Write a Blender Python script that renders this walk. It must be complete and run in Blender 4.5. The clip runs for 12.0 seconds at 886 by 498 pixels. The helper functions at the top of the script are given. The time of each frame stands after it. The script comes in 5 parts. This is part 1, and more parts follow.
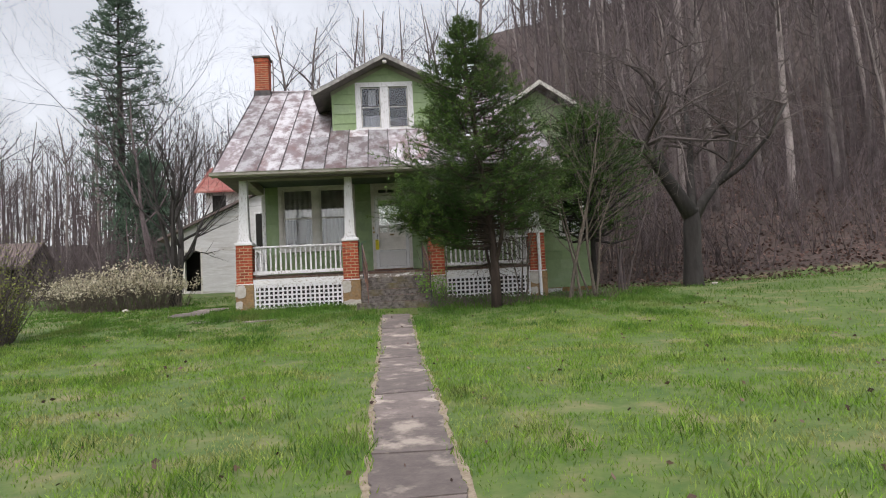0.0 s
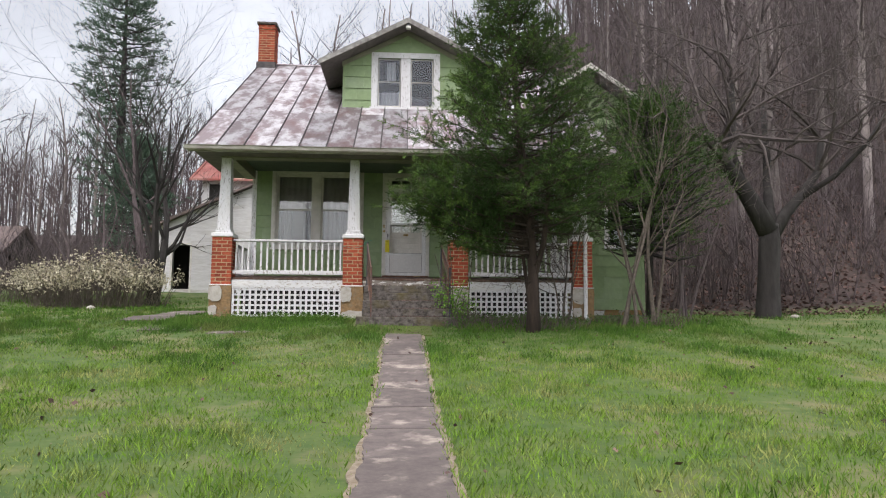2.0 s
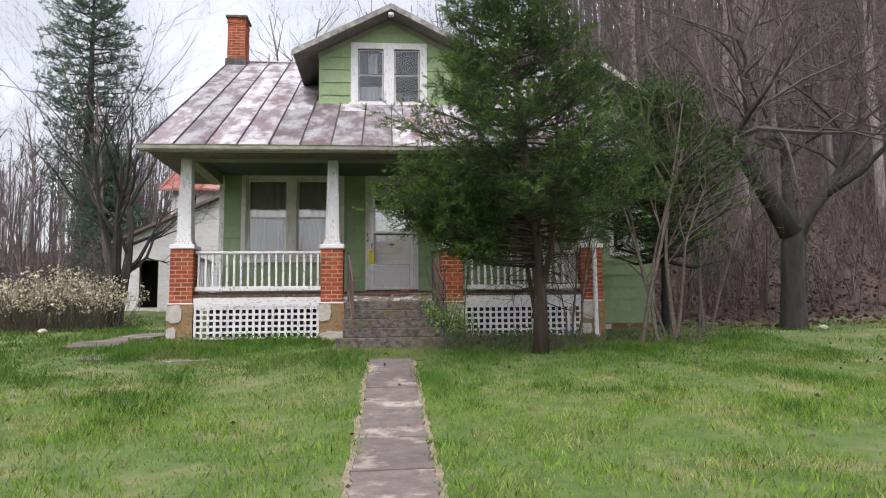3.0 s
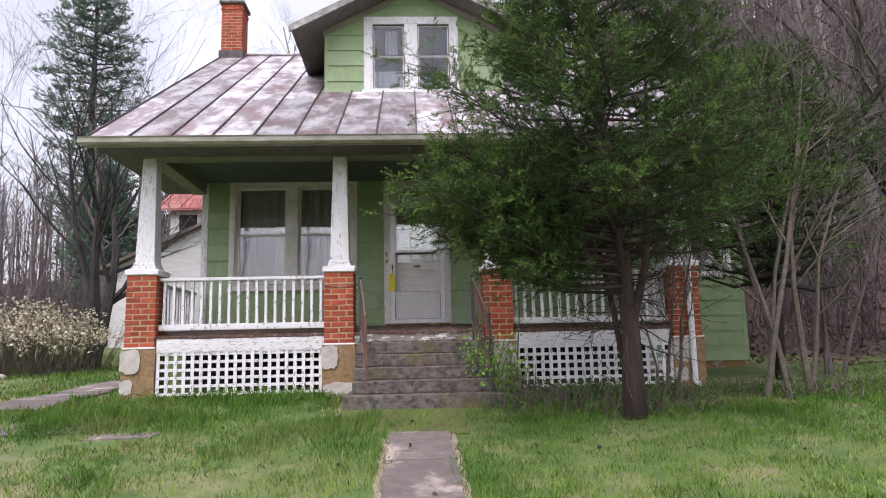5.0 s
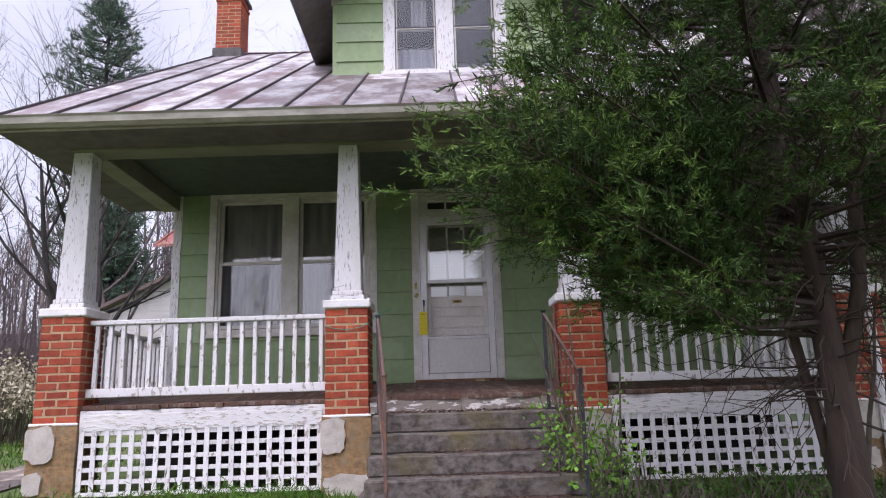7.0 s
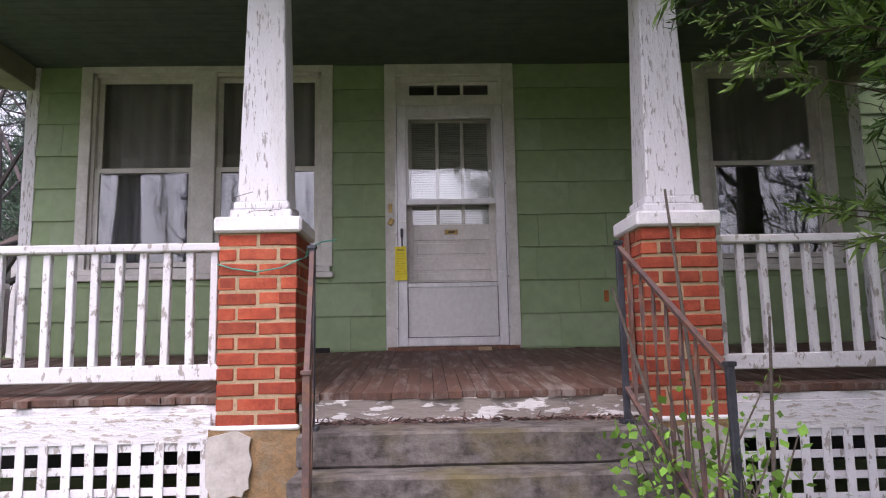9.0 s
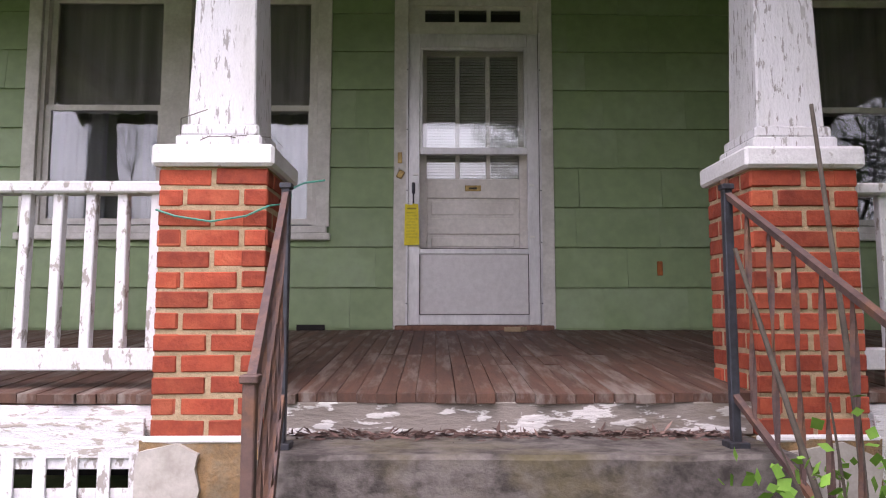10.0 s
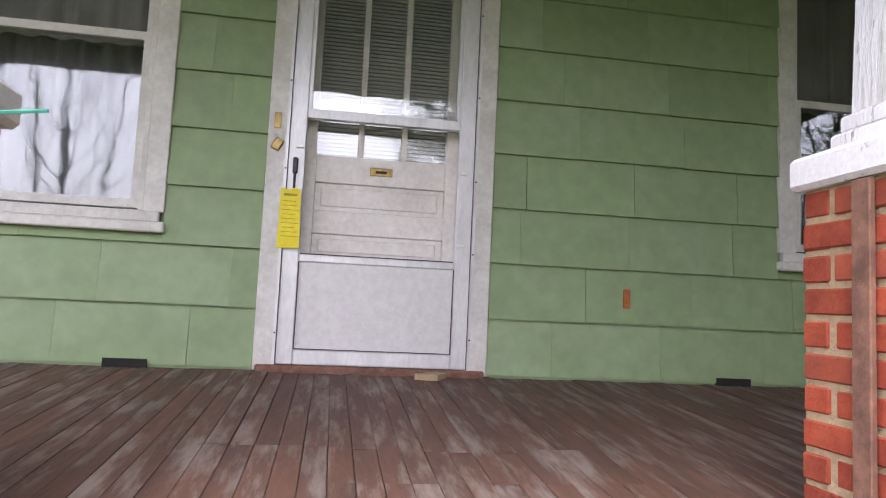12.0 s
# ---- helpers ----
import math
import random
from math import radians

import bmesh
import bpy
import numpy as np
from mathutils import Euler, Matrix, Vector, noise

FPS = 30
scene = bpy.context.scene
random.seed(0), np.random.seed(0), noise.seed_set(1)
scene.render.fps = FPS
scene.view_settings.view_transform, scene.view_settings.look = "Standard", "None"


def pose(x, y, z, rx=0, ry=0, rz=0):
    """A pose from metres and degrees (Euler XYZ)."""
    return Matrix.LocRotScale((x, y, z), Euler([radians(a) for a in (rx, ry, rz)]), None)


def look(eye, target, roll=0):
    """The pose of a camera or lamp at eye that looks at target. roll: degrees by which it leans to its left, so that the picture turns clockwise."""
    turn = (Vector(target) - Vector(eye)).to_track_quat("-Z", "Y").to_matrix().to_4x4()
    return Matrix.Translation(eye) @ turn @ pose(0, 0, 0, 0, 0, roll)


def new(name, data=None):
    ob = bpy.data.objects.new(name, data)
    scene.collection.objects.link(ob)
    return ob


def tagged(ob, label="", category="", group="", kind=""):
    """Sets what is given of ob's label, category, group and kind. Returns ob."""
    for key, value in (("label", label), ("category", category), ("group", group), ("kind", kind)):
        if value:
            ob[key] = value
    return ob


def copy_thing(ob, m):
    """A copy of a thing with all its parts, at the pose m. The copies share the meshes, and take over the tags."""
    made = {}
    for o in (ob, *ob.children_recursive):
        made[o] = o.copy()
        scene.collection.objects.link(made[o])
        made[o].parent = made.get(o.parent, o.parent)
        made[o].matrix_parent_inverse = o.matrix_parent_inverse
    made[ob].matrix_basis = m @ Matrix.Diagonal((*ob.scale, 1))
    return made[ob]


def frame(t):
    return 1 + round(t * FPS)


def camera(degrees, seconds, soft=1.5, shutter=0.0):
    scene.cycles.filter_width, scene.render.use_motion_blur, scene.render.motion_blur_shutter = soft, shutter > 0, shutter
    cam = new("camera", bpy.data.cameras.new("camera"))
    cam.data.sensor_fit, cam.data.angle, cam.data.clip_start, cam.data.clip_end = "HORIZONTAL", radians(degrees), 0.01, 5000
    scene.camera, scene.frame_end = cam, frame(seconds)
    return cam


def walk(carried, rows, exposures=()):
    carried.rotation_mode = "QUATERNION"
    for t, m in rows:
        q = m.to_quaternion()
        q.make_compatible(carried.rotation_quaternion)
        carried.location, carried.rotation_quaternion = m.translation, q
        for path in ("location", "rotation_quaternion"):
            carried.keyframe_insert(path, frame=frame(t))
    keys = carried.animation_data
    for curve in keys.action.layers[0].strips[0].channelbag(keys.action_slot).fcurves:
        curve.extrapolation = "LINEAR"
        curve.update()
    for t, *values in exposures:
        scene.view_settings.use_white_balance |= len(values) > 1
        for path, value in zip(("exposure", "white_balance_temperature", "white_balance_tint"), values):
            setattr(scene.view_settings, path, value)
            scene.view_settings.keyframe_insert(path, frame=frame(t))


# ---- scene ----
cam = camera(65.7, 12.0, soft=1.1)
PATH = [
    (0, (-0.145, -20.272, -1.105), (0.015, -18.284, -0.944), -3.0),
    (0.5, (-0.07, -19.471, -1.156), (-0.11, -17.479, -0.973), -0.3),
    (1, (-0.073, -18.576, -1.165), (-0.012, -16.587, -0.972), -0.7),
    (1.5, (-0.065, -17.69, -1.021), (-0.035, -15.697, -0.854), -1.5),
    (2, (-0.061, -16.867, -0.971), (0.055, -14.88, -0.774), 0.4),
    (2.5, (-0.026, -16.074, -0.906), (0.026, -14.087, -0.688), -0.8),
    (3, (-0.063, -15.179, -0.828), (0.094, -13.199, -0.599), -0.7),
    (5, (-0.076, -12.023, -0.495), (0.012, -10.048, -0.195), -1.3),
    (5.5, (-0.115, -11.212, -0.445), (-0.123, -9.24, -0.115), -1.5),
    (6, (-0.11, -10.462, -0.378), (-0.058, -8.487, -0.067), -1.0),
    (6.5, (-0.224, -9.647, -0.255), (-0.192, -7.686, 0.136), -2.2),
    (7, (-0.199, -8.951, -0.212), (-0.192, -6.997, 0.214), -1.8),
    (7.5, (-0.158, -8.195, -0.165), (-0.207, -6.238, 0.244), -0.2),
    (9.3, (-0.247, -5.691, 0.102), (-0.186, -3.708, 0.354), -1.2),
    (9.5, (-0.235, -5.509, 0.064), (-0.205, -3.527, 0.330), -0.6),
    (10, (-0.285, -4.96, 0.116), (-0.261, -2.969, 0.302), -0.0),
    (10.5, (-0.329, -4.475, 0.219), (-0.265, -2.478, 0.296), 0.4),
    (11, (-0.274, -4.033, 0.317), (-0.226, -2.041, 0.488), 0.5),
    (11.5, (-0.247, -3.639, 0.193), (0.138, -1.685, 0.377), 6.2),
    (12, (-0.225, -3.513, 0.334), (0.089, -1.546, 0.51), 2.7),
]
walk(cam, [(t, look(eye, target, roll)) for t, eye, target, roll in PATH],
     exposures=((0.0, -0.6, 6550, 12), (3.0, -0.4, 6450, 14), (5.0, -0.26, 6300, 20), (7.5, -0.38, 6050, 26), (9.3, 0.1, 6250, 29), (10.5, 0.2, 6350, 27), (11.2, 0.5, 6250, 22), (12.0, 1.12, 6200, 23)))

# ---- world and light ----
world = bpy.data.worlds.new("world")
scene.world = world
world.use_nodes = True
wn, wl = world.node_tree.nodes, world.node_tree.links
sky = wn.new("ShaderNodeTexSky")
sky.sky_type, sky.sun_disc = "NISHITA", False
sky.sun_elevation, sky.sun_rotation = radians(62), radians(200)
sky.air_density, sky.dust_density = 1.0, 4.0
pale = wn.new("ShaderNodeHueSaturation")
pale.inputs["Saturation"].default_value = 0.25
pale.inputs["Value"].default_value = 2.4
wl.new(sky.outputs[0], pale.inputs["Color"])
clouds = wn.new("ShaderNodeTexNoise")
clouds.inputs["Scale"].default_value, clouds.inputs["Detail"].default_value = 4.0, 6.0
spread = wn.new("ShaderNodeMapRange")
spread.inputs["From Min"].default_value, spread.inputs["From Max"].default_value = 0.35, 0.7
spread.inputs["To Min"].default_value, spread.inputs["To Max"].default_value = 1.03, 1.45
wl.new(clouds.outputs["Fac"], spread.inputs["Value"])
cover = wn.new("ShaderNodeVectorMath")
cover.operation = "SCALE"
wl.new(pale.outputs[0], cover.inputs[0])
wl.new(spread.outputs[0], cover.inputs["Scale"])
wl.new(cover.outputs[0], wn["Background"].inputs["Color"])
wn["Background"].inputs["Strength"].default_value = 0.15

sun = new("sun", bpy.data.lights.new("sun", "SUN"))
sun.data.energy, sun.data.angle, sun.data.color = 0.6, radians(25), (1.0, 0.96, 0.9)
sun.matrix_basis = look((-6, -15, 30), (0, 0, 0))

# ---- helpers of this scene ----
rnd = random.Random(7)


def world_of(ob):
    m = ob.matrix_basis.copy()
    return world_of(ob.parent) @ ob.matrix_parent_inverse @ m if ob.parent else m


def under(ob, parent):
    ob.parent = parent
    ob.matrix_parent_inverse = world_of(parent).inverted()
    return ob


def thing(name, label, category, at=(0, 0, 0), group="", kind=""):
    ob = new(name)
    ob.location = at
    return tagged(ob, label, category, group, kind)


def part(name, bm, material, parent=None, label="", smooth=False):
    me = bpy.data.meshes.new(name)
    bm.to_mesh(me)
    bm.free()
    me.materials.append(material)
    if smooth:
        me.shade_smooth()
    ob = new(name, me)
    if parent:
        under(ob, parent)
    return tagged(ob, label)


def raw(name, V, F, material, parent=None, label="", smooth=False):
    me = bpy.data.meshes.new(name)
    me.from_pydata(V, [], F)
    me.materials.append(material)
    if smooth:
        me.shade_smooth()
    ob = new(name, me)
    if parent:
        under(ob, parent)
    return tagged(ob, label)


def box(bm, x0, x1, y0, y1, z0, z1):
    v = [bm.verts.new((x, y, z)) for x in (x0, x1) for y in (y0, y1) for z in (z0, z1)]
    for f in ((0, 1, 3, 2), (4, 6, 7, 5), (0, 4, 5, 1), (2, 3, 7, 6), (0, 2, 6, 4), (1, 5, 7, 3)):
        bm.faces.new([v[i] for i in f])
    return v


def boxes(*rows, bevel=0.0):
    bm = bmesh.new()
    for r in rows:
        box(bm, *r)
    if bevel:
        bmesh.ops.bevel(bm, geom=bm.edges[:], offset=bevel, segments=1, affect="EDGES", clamp_overlap=True)
    return bm


def prism(pts, axis, a, b):
    """A polygon drawn in the two other axes, pushed from a to b along axis."""
    bm = bmesh.new()
    def place(p, t):
        return {"x": (t, p[0], p[1]), "y": (p[0], t, p[1]), "z": (p[0], p[1], t)}[axis]
    lo = [bm.verts.new(place(p, a)) for p in pts]
    hi = [bm.verts.new(place(p, b)) for p in pts]
    bm.faces.new(lo)
    bm.faces.new(hi[::-1])
    for i in range(len(pts)):
        j = (i + 1) % len(pts)
        bm.faces.new((lo[j], lo[i], hi[i], hi[j]))
    bmesh.ops.recalc_face_normals(bm, faces=bm.faces[:])
    return bm


KEPT = {}


def block(sx, sy, sz, bevel, material):
    """A shared box mesh, its origin in its centre."""
    key = (round(sx, 3), round(sy, 3), round(sz, 3), bevel, material.name)
    if key not in KEPT:
        bm = boxes((-sx / 2, sx / 2, -sy / 2, sy / 2, -sz / 2, sz / 2), bevel=bevel)
        me = bpy.data.meshes.new("block")
        bm.to_mesh(me)
        bm.free()
        me.materials.append(material)
        KEPT[key] = me
    return KEPT[key]


def piece(name, me, m, parent):
    ob = new(name, me)
    ob.matrix_basis = m
    return under(ob, parent)


def tube(V, F, pts, radii, sides=6):
    first = len(V)
    for i, p in enumerate(pts):
        d = (pts[min(i + 1, len(pts) - 1)] - pts[max(i - 1, 0)]).normalized()
        u = d.cross(Vector((0.31, 0.87, 0.2))).normalized()
        w = d.cross(u)
        for k in range(sides):
            a = 2 * math.pi * k / sides
            V.append(p + (u * math.cos(a) + w * math.sin(a)) * radii[i])
    for i in range(len(pts) - 1):
        for k in range(sides):
            a, b = first + i * sides + k, first + i * sides + (k + 1) % sides
            F.append((a, b, b + sides, a + sides))
    F.append(tuple(first + k for k in range(sides))[::-1])
    F.append(tuple(first + (len(pts) - 1) * sides + k for k in range(sides)))


# ---- materials ----
def mat(name, c1, c2, scale=8.0, rough=0.75, bump=0.25, lo=0.35, hi=0.65, stretch=(1, 1, 1), c3=None, scale3=1.2, lo3=0.5, hi3=0.68, metal=0.0, vary=0.0, island=0.0, gloss=0.5):
    m = bpy.data.materials.new(name)
    m.use_nodes = True
    n, l = m.node_tree.nodes, m.node_tree.links
    b = n["Principled BSDF"]
    co, mp = n.new("ShaderNodeTexCoord"), n.new("ShaderNodeMapping")
    mp.inputs["Scale"].default_value = stretch
    l.new(co.outputs["Object"], mp.inputs["Vector"])
    oi = n.new("ShaderNodeObjectInfo")
    shift = n.new("ShaderNodeVectorMath")
    shift.operation = "MULTIPLY_ADD"
    shift.inputs[1].default_value = (37, 19, 53)
    l.new(oi.outputs["Random"], shift.inputs[0])
    l.new(mp.outputs[0], shift.inputs[2])

    def spots(s, a, z, detail):
        t, r = n.new("ShaderNodeTexNoise"), n.new("ShaderNodeMapRange")
        t.inputs["Scale"].default_value, t.inputs["Detail"].default_value, t.inputs["Roughness"].default_value = s, detail, 0.62
        l.new(shift.outputs[0], t.inputs["Vector"])
        r.inputs["From Min"].default_value, r.inputs["From Max"].default_value = a, z
        l.new(t.outputs["Fac"], r.inputs["Value"])
        return t, r

    def blend(fac, a, c):
        x = n.new("ShaderNodeMix")
        x.data_type = "RGBA"
        l.new(fac, x.inputs["Factor"])
        for sock, v in ((x.inputs["A"], a), (x.inputs["B"], c)):
            if isinstance(v, tuple):
                sock.default_value = (*v, 1)
            else:
                l.new(v, sock)
        return x.outputs["Result"]

    t1, r1 = spots(scale, lo, hi, 6)
    col = blend(r1.outputs[0], c1, c2)
    if c3:
        _, r3 = spots(scale3, lo3, hi3, 5)
        col = blend(r3.outputs[0], col, c3)
    _, rf = spots(scale * 6, 0.3, 0.7, 2)
    rf.inputs["To Min"].default_value, rf.inputs["To Max"].default_value = 0.92, 1.06
    fine = n.new("ShaderNodeVectorMath")
    fine.operation = "SCALE"
    l.new(col, fine.inputs[0])
    l.new(rf.outputs[0], fine.inputs["Scale"])
    col = fine.outputs[0]
    for amount, node, sock in ((vary, oi, "Random"), (island, "ShaderNodeNewGeometry", "Random Per Island")):
        if amount:
            src = n.new(node) if isinstance(node, str) else node
            rr, sc = n.new("ShaderNodeMapRange"), n.new("ShaderNodeVectorMath")
            rr.inputs["To Min"].default_value, rr.inputs["To Max"].default_value = 1 - amount, 1 + amount
            l.new(src.outputs[sock], rr.inputs["Value"])
            sc.operation = "SCALE"
            l.new(col, sc.inputs[0])
            l.new(rr.outputs[0], sc.inputs["Scale"])
            col = sc.outputs[0]
    l.new(col, b.inputs["Base Color"])
    b.inputs["Roughness"].default_value, b.inputs["Metallic"].default_value = rough, metal
    b.inputs["Specular IOR Level"].default_value = gloss
    if bump:
        bp = n.new("ShaderNodeBump")
        bp.inputs["Strength"].default_value, bp.inputs["Distance"].default_value = bump, 0.02
        l.new(t1.outputs["Fac"], bp.inputs["Height"])
        l.new(bp.outputs[0], b.inputs["Normal"])
    return m


def leafy(name, c1, c2, scale=3.0, island=0.35, c3=None, scale3=0.4):
    m = mat(name, c1, c2, scale=scale, rough=0.8, bump=0, island=island, c3=c3, scale3=scale3, gloss=0.2)
    b = m.node_tree.nodes["Principled BSDF"]
    b.inputs["Subsurface Weight"].default_value = 0.0
    return m


SIDING = mat("green_siding", (0.232, 0.318, 0.155), (0.212, 0.292, 0.142), scale=2.0, rough=0.6, bump=0.02, c3=(0.262, 0.338, 0.196), scale3=0.9, vary=0.04)
PEEL = mat("peeling_white_paint", (0.70, 0.69, 0.71), (0.34, 0.32, 0.31), scale=36, rough=0.7, bump=0.5, lo=0.575, hi=0.605, stretch=(1.5, 1.5, 0.30), c3=(0.62, 0.61, 0.60), scale3=2.5)
CAPW = mat("thick_white_cap_paint", (0.74, 0.73, 0.74), (0.42, 0.40, 0.38), scale=14, rough=0.6, bump=0.35, lo=0.63, hi=0.66, c3=(0.64, 0.63, 0.63), scale3=4)
TANSTONE = mat("crumbling_tan_masonry", (0.30, 0.185, 0.085), (0.175, 0.115, 0.06), scale=22, rough=0.95, bump=1.0, c3=(0.23, 0.19, 0.13), scale3=5)
OLDSTUCCO = mat("pale_stucco_skin", (0.47, 0.44, 0.40), (0.36, 0.33, 0.29), scale=9, rough=0.9, bump=0.3, c3=(0.26, 0.23, 0.19), scale3=4, lo3=0.58, hi3=0.75)
PEELX = mat("peeling_white_board", (0.63, 0.62, 0.63), (0.38, 0.34, 0.30), scale=30, rough=0.7, bump=0.5, lo=0.555, hi=0.585, stretch=(0.4, 1, 1.4), c3=(0.66, 0.64, 0.62), scale3=2.5)
BAREWOOD = mat("bare_rim_board", (0.23, 0.20, 0.175), (0.62, 0.60, 0.58), scale=22, rough=0.85, bump=0.6, lo=0.53, hi=0.56, stretch=(0.35, 1, 1.3), c3=(0.16, 0.125, 0.085), scale3=3.0, lo3=0.55, hi3=0.7)
TRIM = mat("faded_white_trim", (0.660, 0.638, 0.594), (0.528, 0.506, 0.462), scale=7, rough=0.65, bump=0.12, c3=(0.462, 0.440, 0.396), scale3=2.0, lo3=0.55, hi3=0.75)
RAILW = mat("chipped_rail_paint", (0.65, 0.64, 0.655), (0.33, 0.30, 0.275), scale=24, rough=0.6, bump=0.35, lo=0.575, hi=0.61, stretch=(1, 1, 0.5), vary=0.06)
BRICK = mat("red_brick", (0.34, 0.060, 0.024), (0.23, 0.036, 0.016), scale=14, rough=0.85, bump=0.6, c3=(0.385, 0.088, 0.038), scale3=5, vary=0.27)
BRICKW = mat("weathered_brick", (0.34, 0.070, 0.030), (0.26, 0.055, 0.03), scale=14, rough=0.85, bump=0.4, vary=0.2)
MORTAR = mat("sandy_mortar", (0.425, 0.315, 0.196), (0.340, 0.246, 0.145), scale=40, rough=0.95, bump=0.6)
STUCCO = mat("flaking_stucco", (0.30, 0.27, 0.24), (0.24, 0.135, 0.06), scale=3.4, rough=0.95, bump=0.6, lo=0.49, hi=0.52, c3=(0.55, 0.52, 0.47), scale3=3, lo3=0.58, hi3=0.62)
CONC = mat("stained_concrete", (0.150, 0.132, 0.120), (0.046, 0.038, 0.034), scale=15, rough=0.92, bump=0.7, lo=0.38, hi=0.64, stretch=(0.8, 1, 1.0), c3=(0.115, 0.095, 0.035), scale3=1.6, lo3=0.50, hi3=0.70)
WALKC = mat("walk_concrete", (0.158, 0.130, 0.120), (0.105, 0.086, 0.081), scale=6, rough=0.93, bump=0.4, c3=(0.342, 0.294, 0.252), scale3=1.8, lo3=0.54, hi3=0.64, vary=0.2)
SAND = mat("sandy_edge", (0.30, 0.25, 0.19), (0.19, 0.15, 0.10), scale=14, rough=0.95, bump=0.6)
BOARD = mat("worn_porch_paint", (0.118, 0.056, 0.036), (0.072, 0.038, 0.027), scale=9, rough=0.7, bump=0.35, stretch=(2.2, 0.35, 1), c3=(0.195, 0.160, 0.138), scale3=6, lo3=0.50, hi3=0.64, vary=0.14)
EDGE = mat("bare_board_end", (0.20, 0.10, 0.065), (0.10, 0.05, 0.035), scale=18, rough=0.85, bump=0.5, vary=0.3)
ROOF = mat("rusty_tin_roof", (0.44, 0.43, 0.45), (0.185, 0.150, 0.158), scale=3.4, rough=0.55, bump=0.15, lo=0.42, hi=0.57, stretch=(1, 0.55, 1), c3=(0.150, 0.085, 0.085), scale3=1.6, lo3=0.52, hi3=0.68, vary=0.38, metal=0.15)
SEAM = mat("roof_seam", (0.030, 0.026, 0.028), (0.075, 0.062, 0.062), scale=6, rough=0.6, bump=0.1)
RAKE = mat("weathered_rake_board", (0.30, 0.285, 0.275), (0.15, 0.135, 0.13), scale=12, rough=0.85, bump=0.4, c3=(0.42, 0.40, 0.38), scale3=4)
GUTTER = mat("aged_gutter", (0.44, 0.42, 0.375), (0.27, 0.245, 0.205), scale=6, rough=0.55, bump=0.08, stretch=(0.4, 1, 1))
BEAM = mat("olive_beam_paint", (0.25, 0.245, 0.175), (0.19, 0.19, 0.135), scale=5, rough=0.65, bump=0.12, stretch=(0.4, 1, 1))
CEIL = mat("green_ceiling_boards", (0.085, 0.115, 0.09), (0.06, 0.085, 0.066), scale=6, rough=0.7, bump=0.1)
SOFFIT = mat("grey_soffit", (0.16, 0.14, 0.13), (0.10, 0.09, 0.085), scale=6, rough=0.8, bump=0.2)
# near-black in place of shade: under the porch, in rooms, slots and panes
DARK = mat("shade_black", (0.012, 0.011, 0.010), (0.02, 0.018, 0.016), scale=5, rough=0.95, bump=0)
PLASTER = mat("dim_plaster", (0.30, 0.28, 0.25), (0.24, 0.22, 0.20), scale=4, rough=0.9, bump=0.1)
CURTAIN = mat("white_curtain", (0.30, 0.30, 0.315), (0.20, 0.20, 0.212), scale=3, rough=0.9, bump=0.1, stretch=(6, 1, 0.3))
SHADE = mat("grey_lace_curtain", (0.62, 0.61, 0.60), (0.46, 0.45, 0.445), scale=3, rough=0.95, bump=0.2, stretch=(8, 1, 0.2))
BLIND = mat("pale_blind_slat", (0.775, 0.762, 0.712), (0.650, 0.637, 0.600), scale=6, rough=0.6, bump=0)
DOORW = mat("old_white_door", (0.784, 0.739, 0.694), (0.672, 0.627, 0.582), scale=6, rough=0.5, bump=0.08, c3=(0.582, 0.538, 0.493), scale3=2.2, lo3=0.6, hi3=0.8)
ALU = mat("storm_door_aluminium", (0.704, 0.693, 0.693), (0.594, 0.583, 0.583), scale=9, rough=0.38, bump=0.06, metal=0.25, stretch=(1, 1, 0.3))
KICK = mat("scuffed_kick_panel", (0.660, 0.638, 0.627), (0.583, 0.561, 0.550), scale=30, rough=0.45, bump=0.2, metal=0.1)
BRASS = mat("tarnished_brass", (0.45, 0.32, 0.12), (0.25, 0.17, 0.07), scale=30, rough=0.45, bump=0.1, metal=0.8)
IRON = mat("dark_iron", (0.055, 0.058, 0.075), (0.03, 0.03, 0.035), scale=18, rough=0.5, bump=0.2, metal=0.3)
RUST = mat("rusty_iron", (0.13, 0.075, 0.062), (0.07, 0.045, 0.045), scale=16, rough=0.75, bump=0.3, c3=(0.19, 0.09, 0.05), scale3=6)
RUSTSPOT = mat("rust_stain", (0.42, 0.13, 0.03), (0.25, 0.09, 0.03), scale=30, rough=0.9, bump=0.1)
YELLOW = mat("yellow_card", (0.80, 0.66, 0.015), (0.74, 0.60, 0.012), scale=6, rough=0.6, bump=0)
INK = mat("dark_ink", (0.36, 0.30, 0.03), (0.30, 0.25, 0.03), scale=6, rough=0.7, bump=0)
WIRE = mat("green_wire", (0.06, 0.30, 0.22), (0.05, 0.22, 0.17), scale=9, rough=0.5, bump=0)
GREYTWIG = mat("grey_twig", (0.145, 0.118, 0.095), (0.08, 0.066, 0.054), scale=16, rough=0.9, bump=0.3)
BARK = mat("grey_bark", (0.038, 0.033, 0.032), (0.019, 0.016, 0.015), scale=9, rough=0.95, bump=0.8, stretch=(1, 1, 0.25), c3=(0.062, 0.056, 0.053), scale3=1.5)
BARKH = mat("hill_bark", (0.250, 0.215, 0.210), (0.130, 0.106, 0.102), scale=5, rough=0.95, bump=0.5, stretch=(1, 1, 0.3), vary=0.45)
TWIGS = mat("brown_twigs", (0.128, 0.101, 0.104), (0.066, 0.051, 0.052), scale=4, rough=0.95, bump=0, vary=0.25, island=0.3)
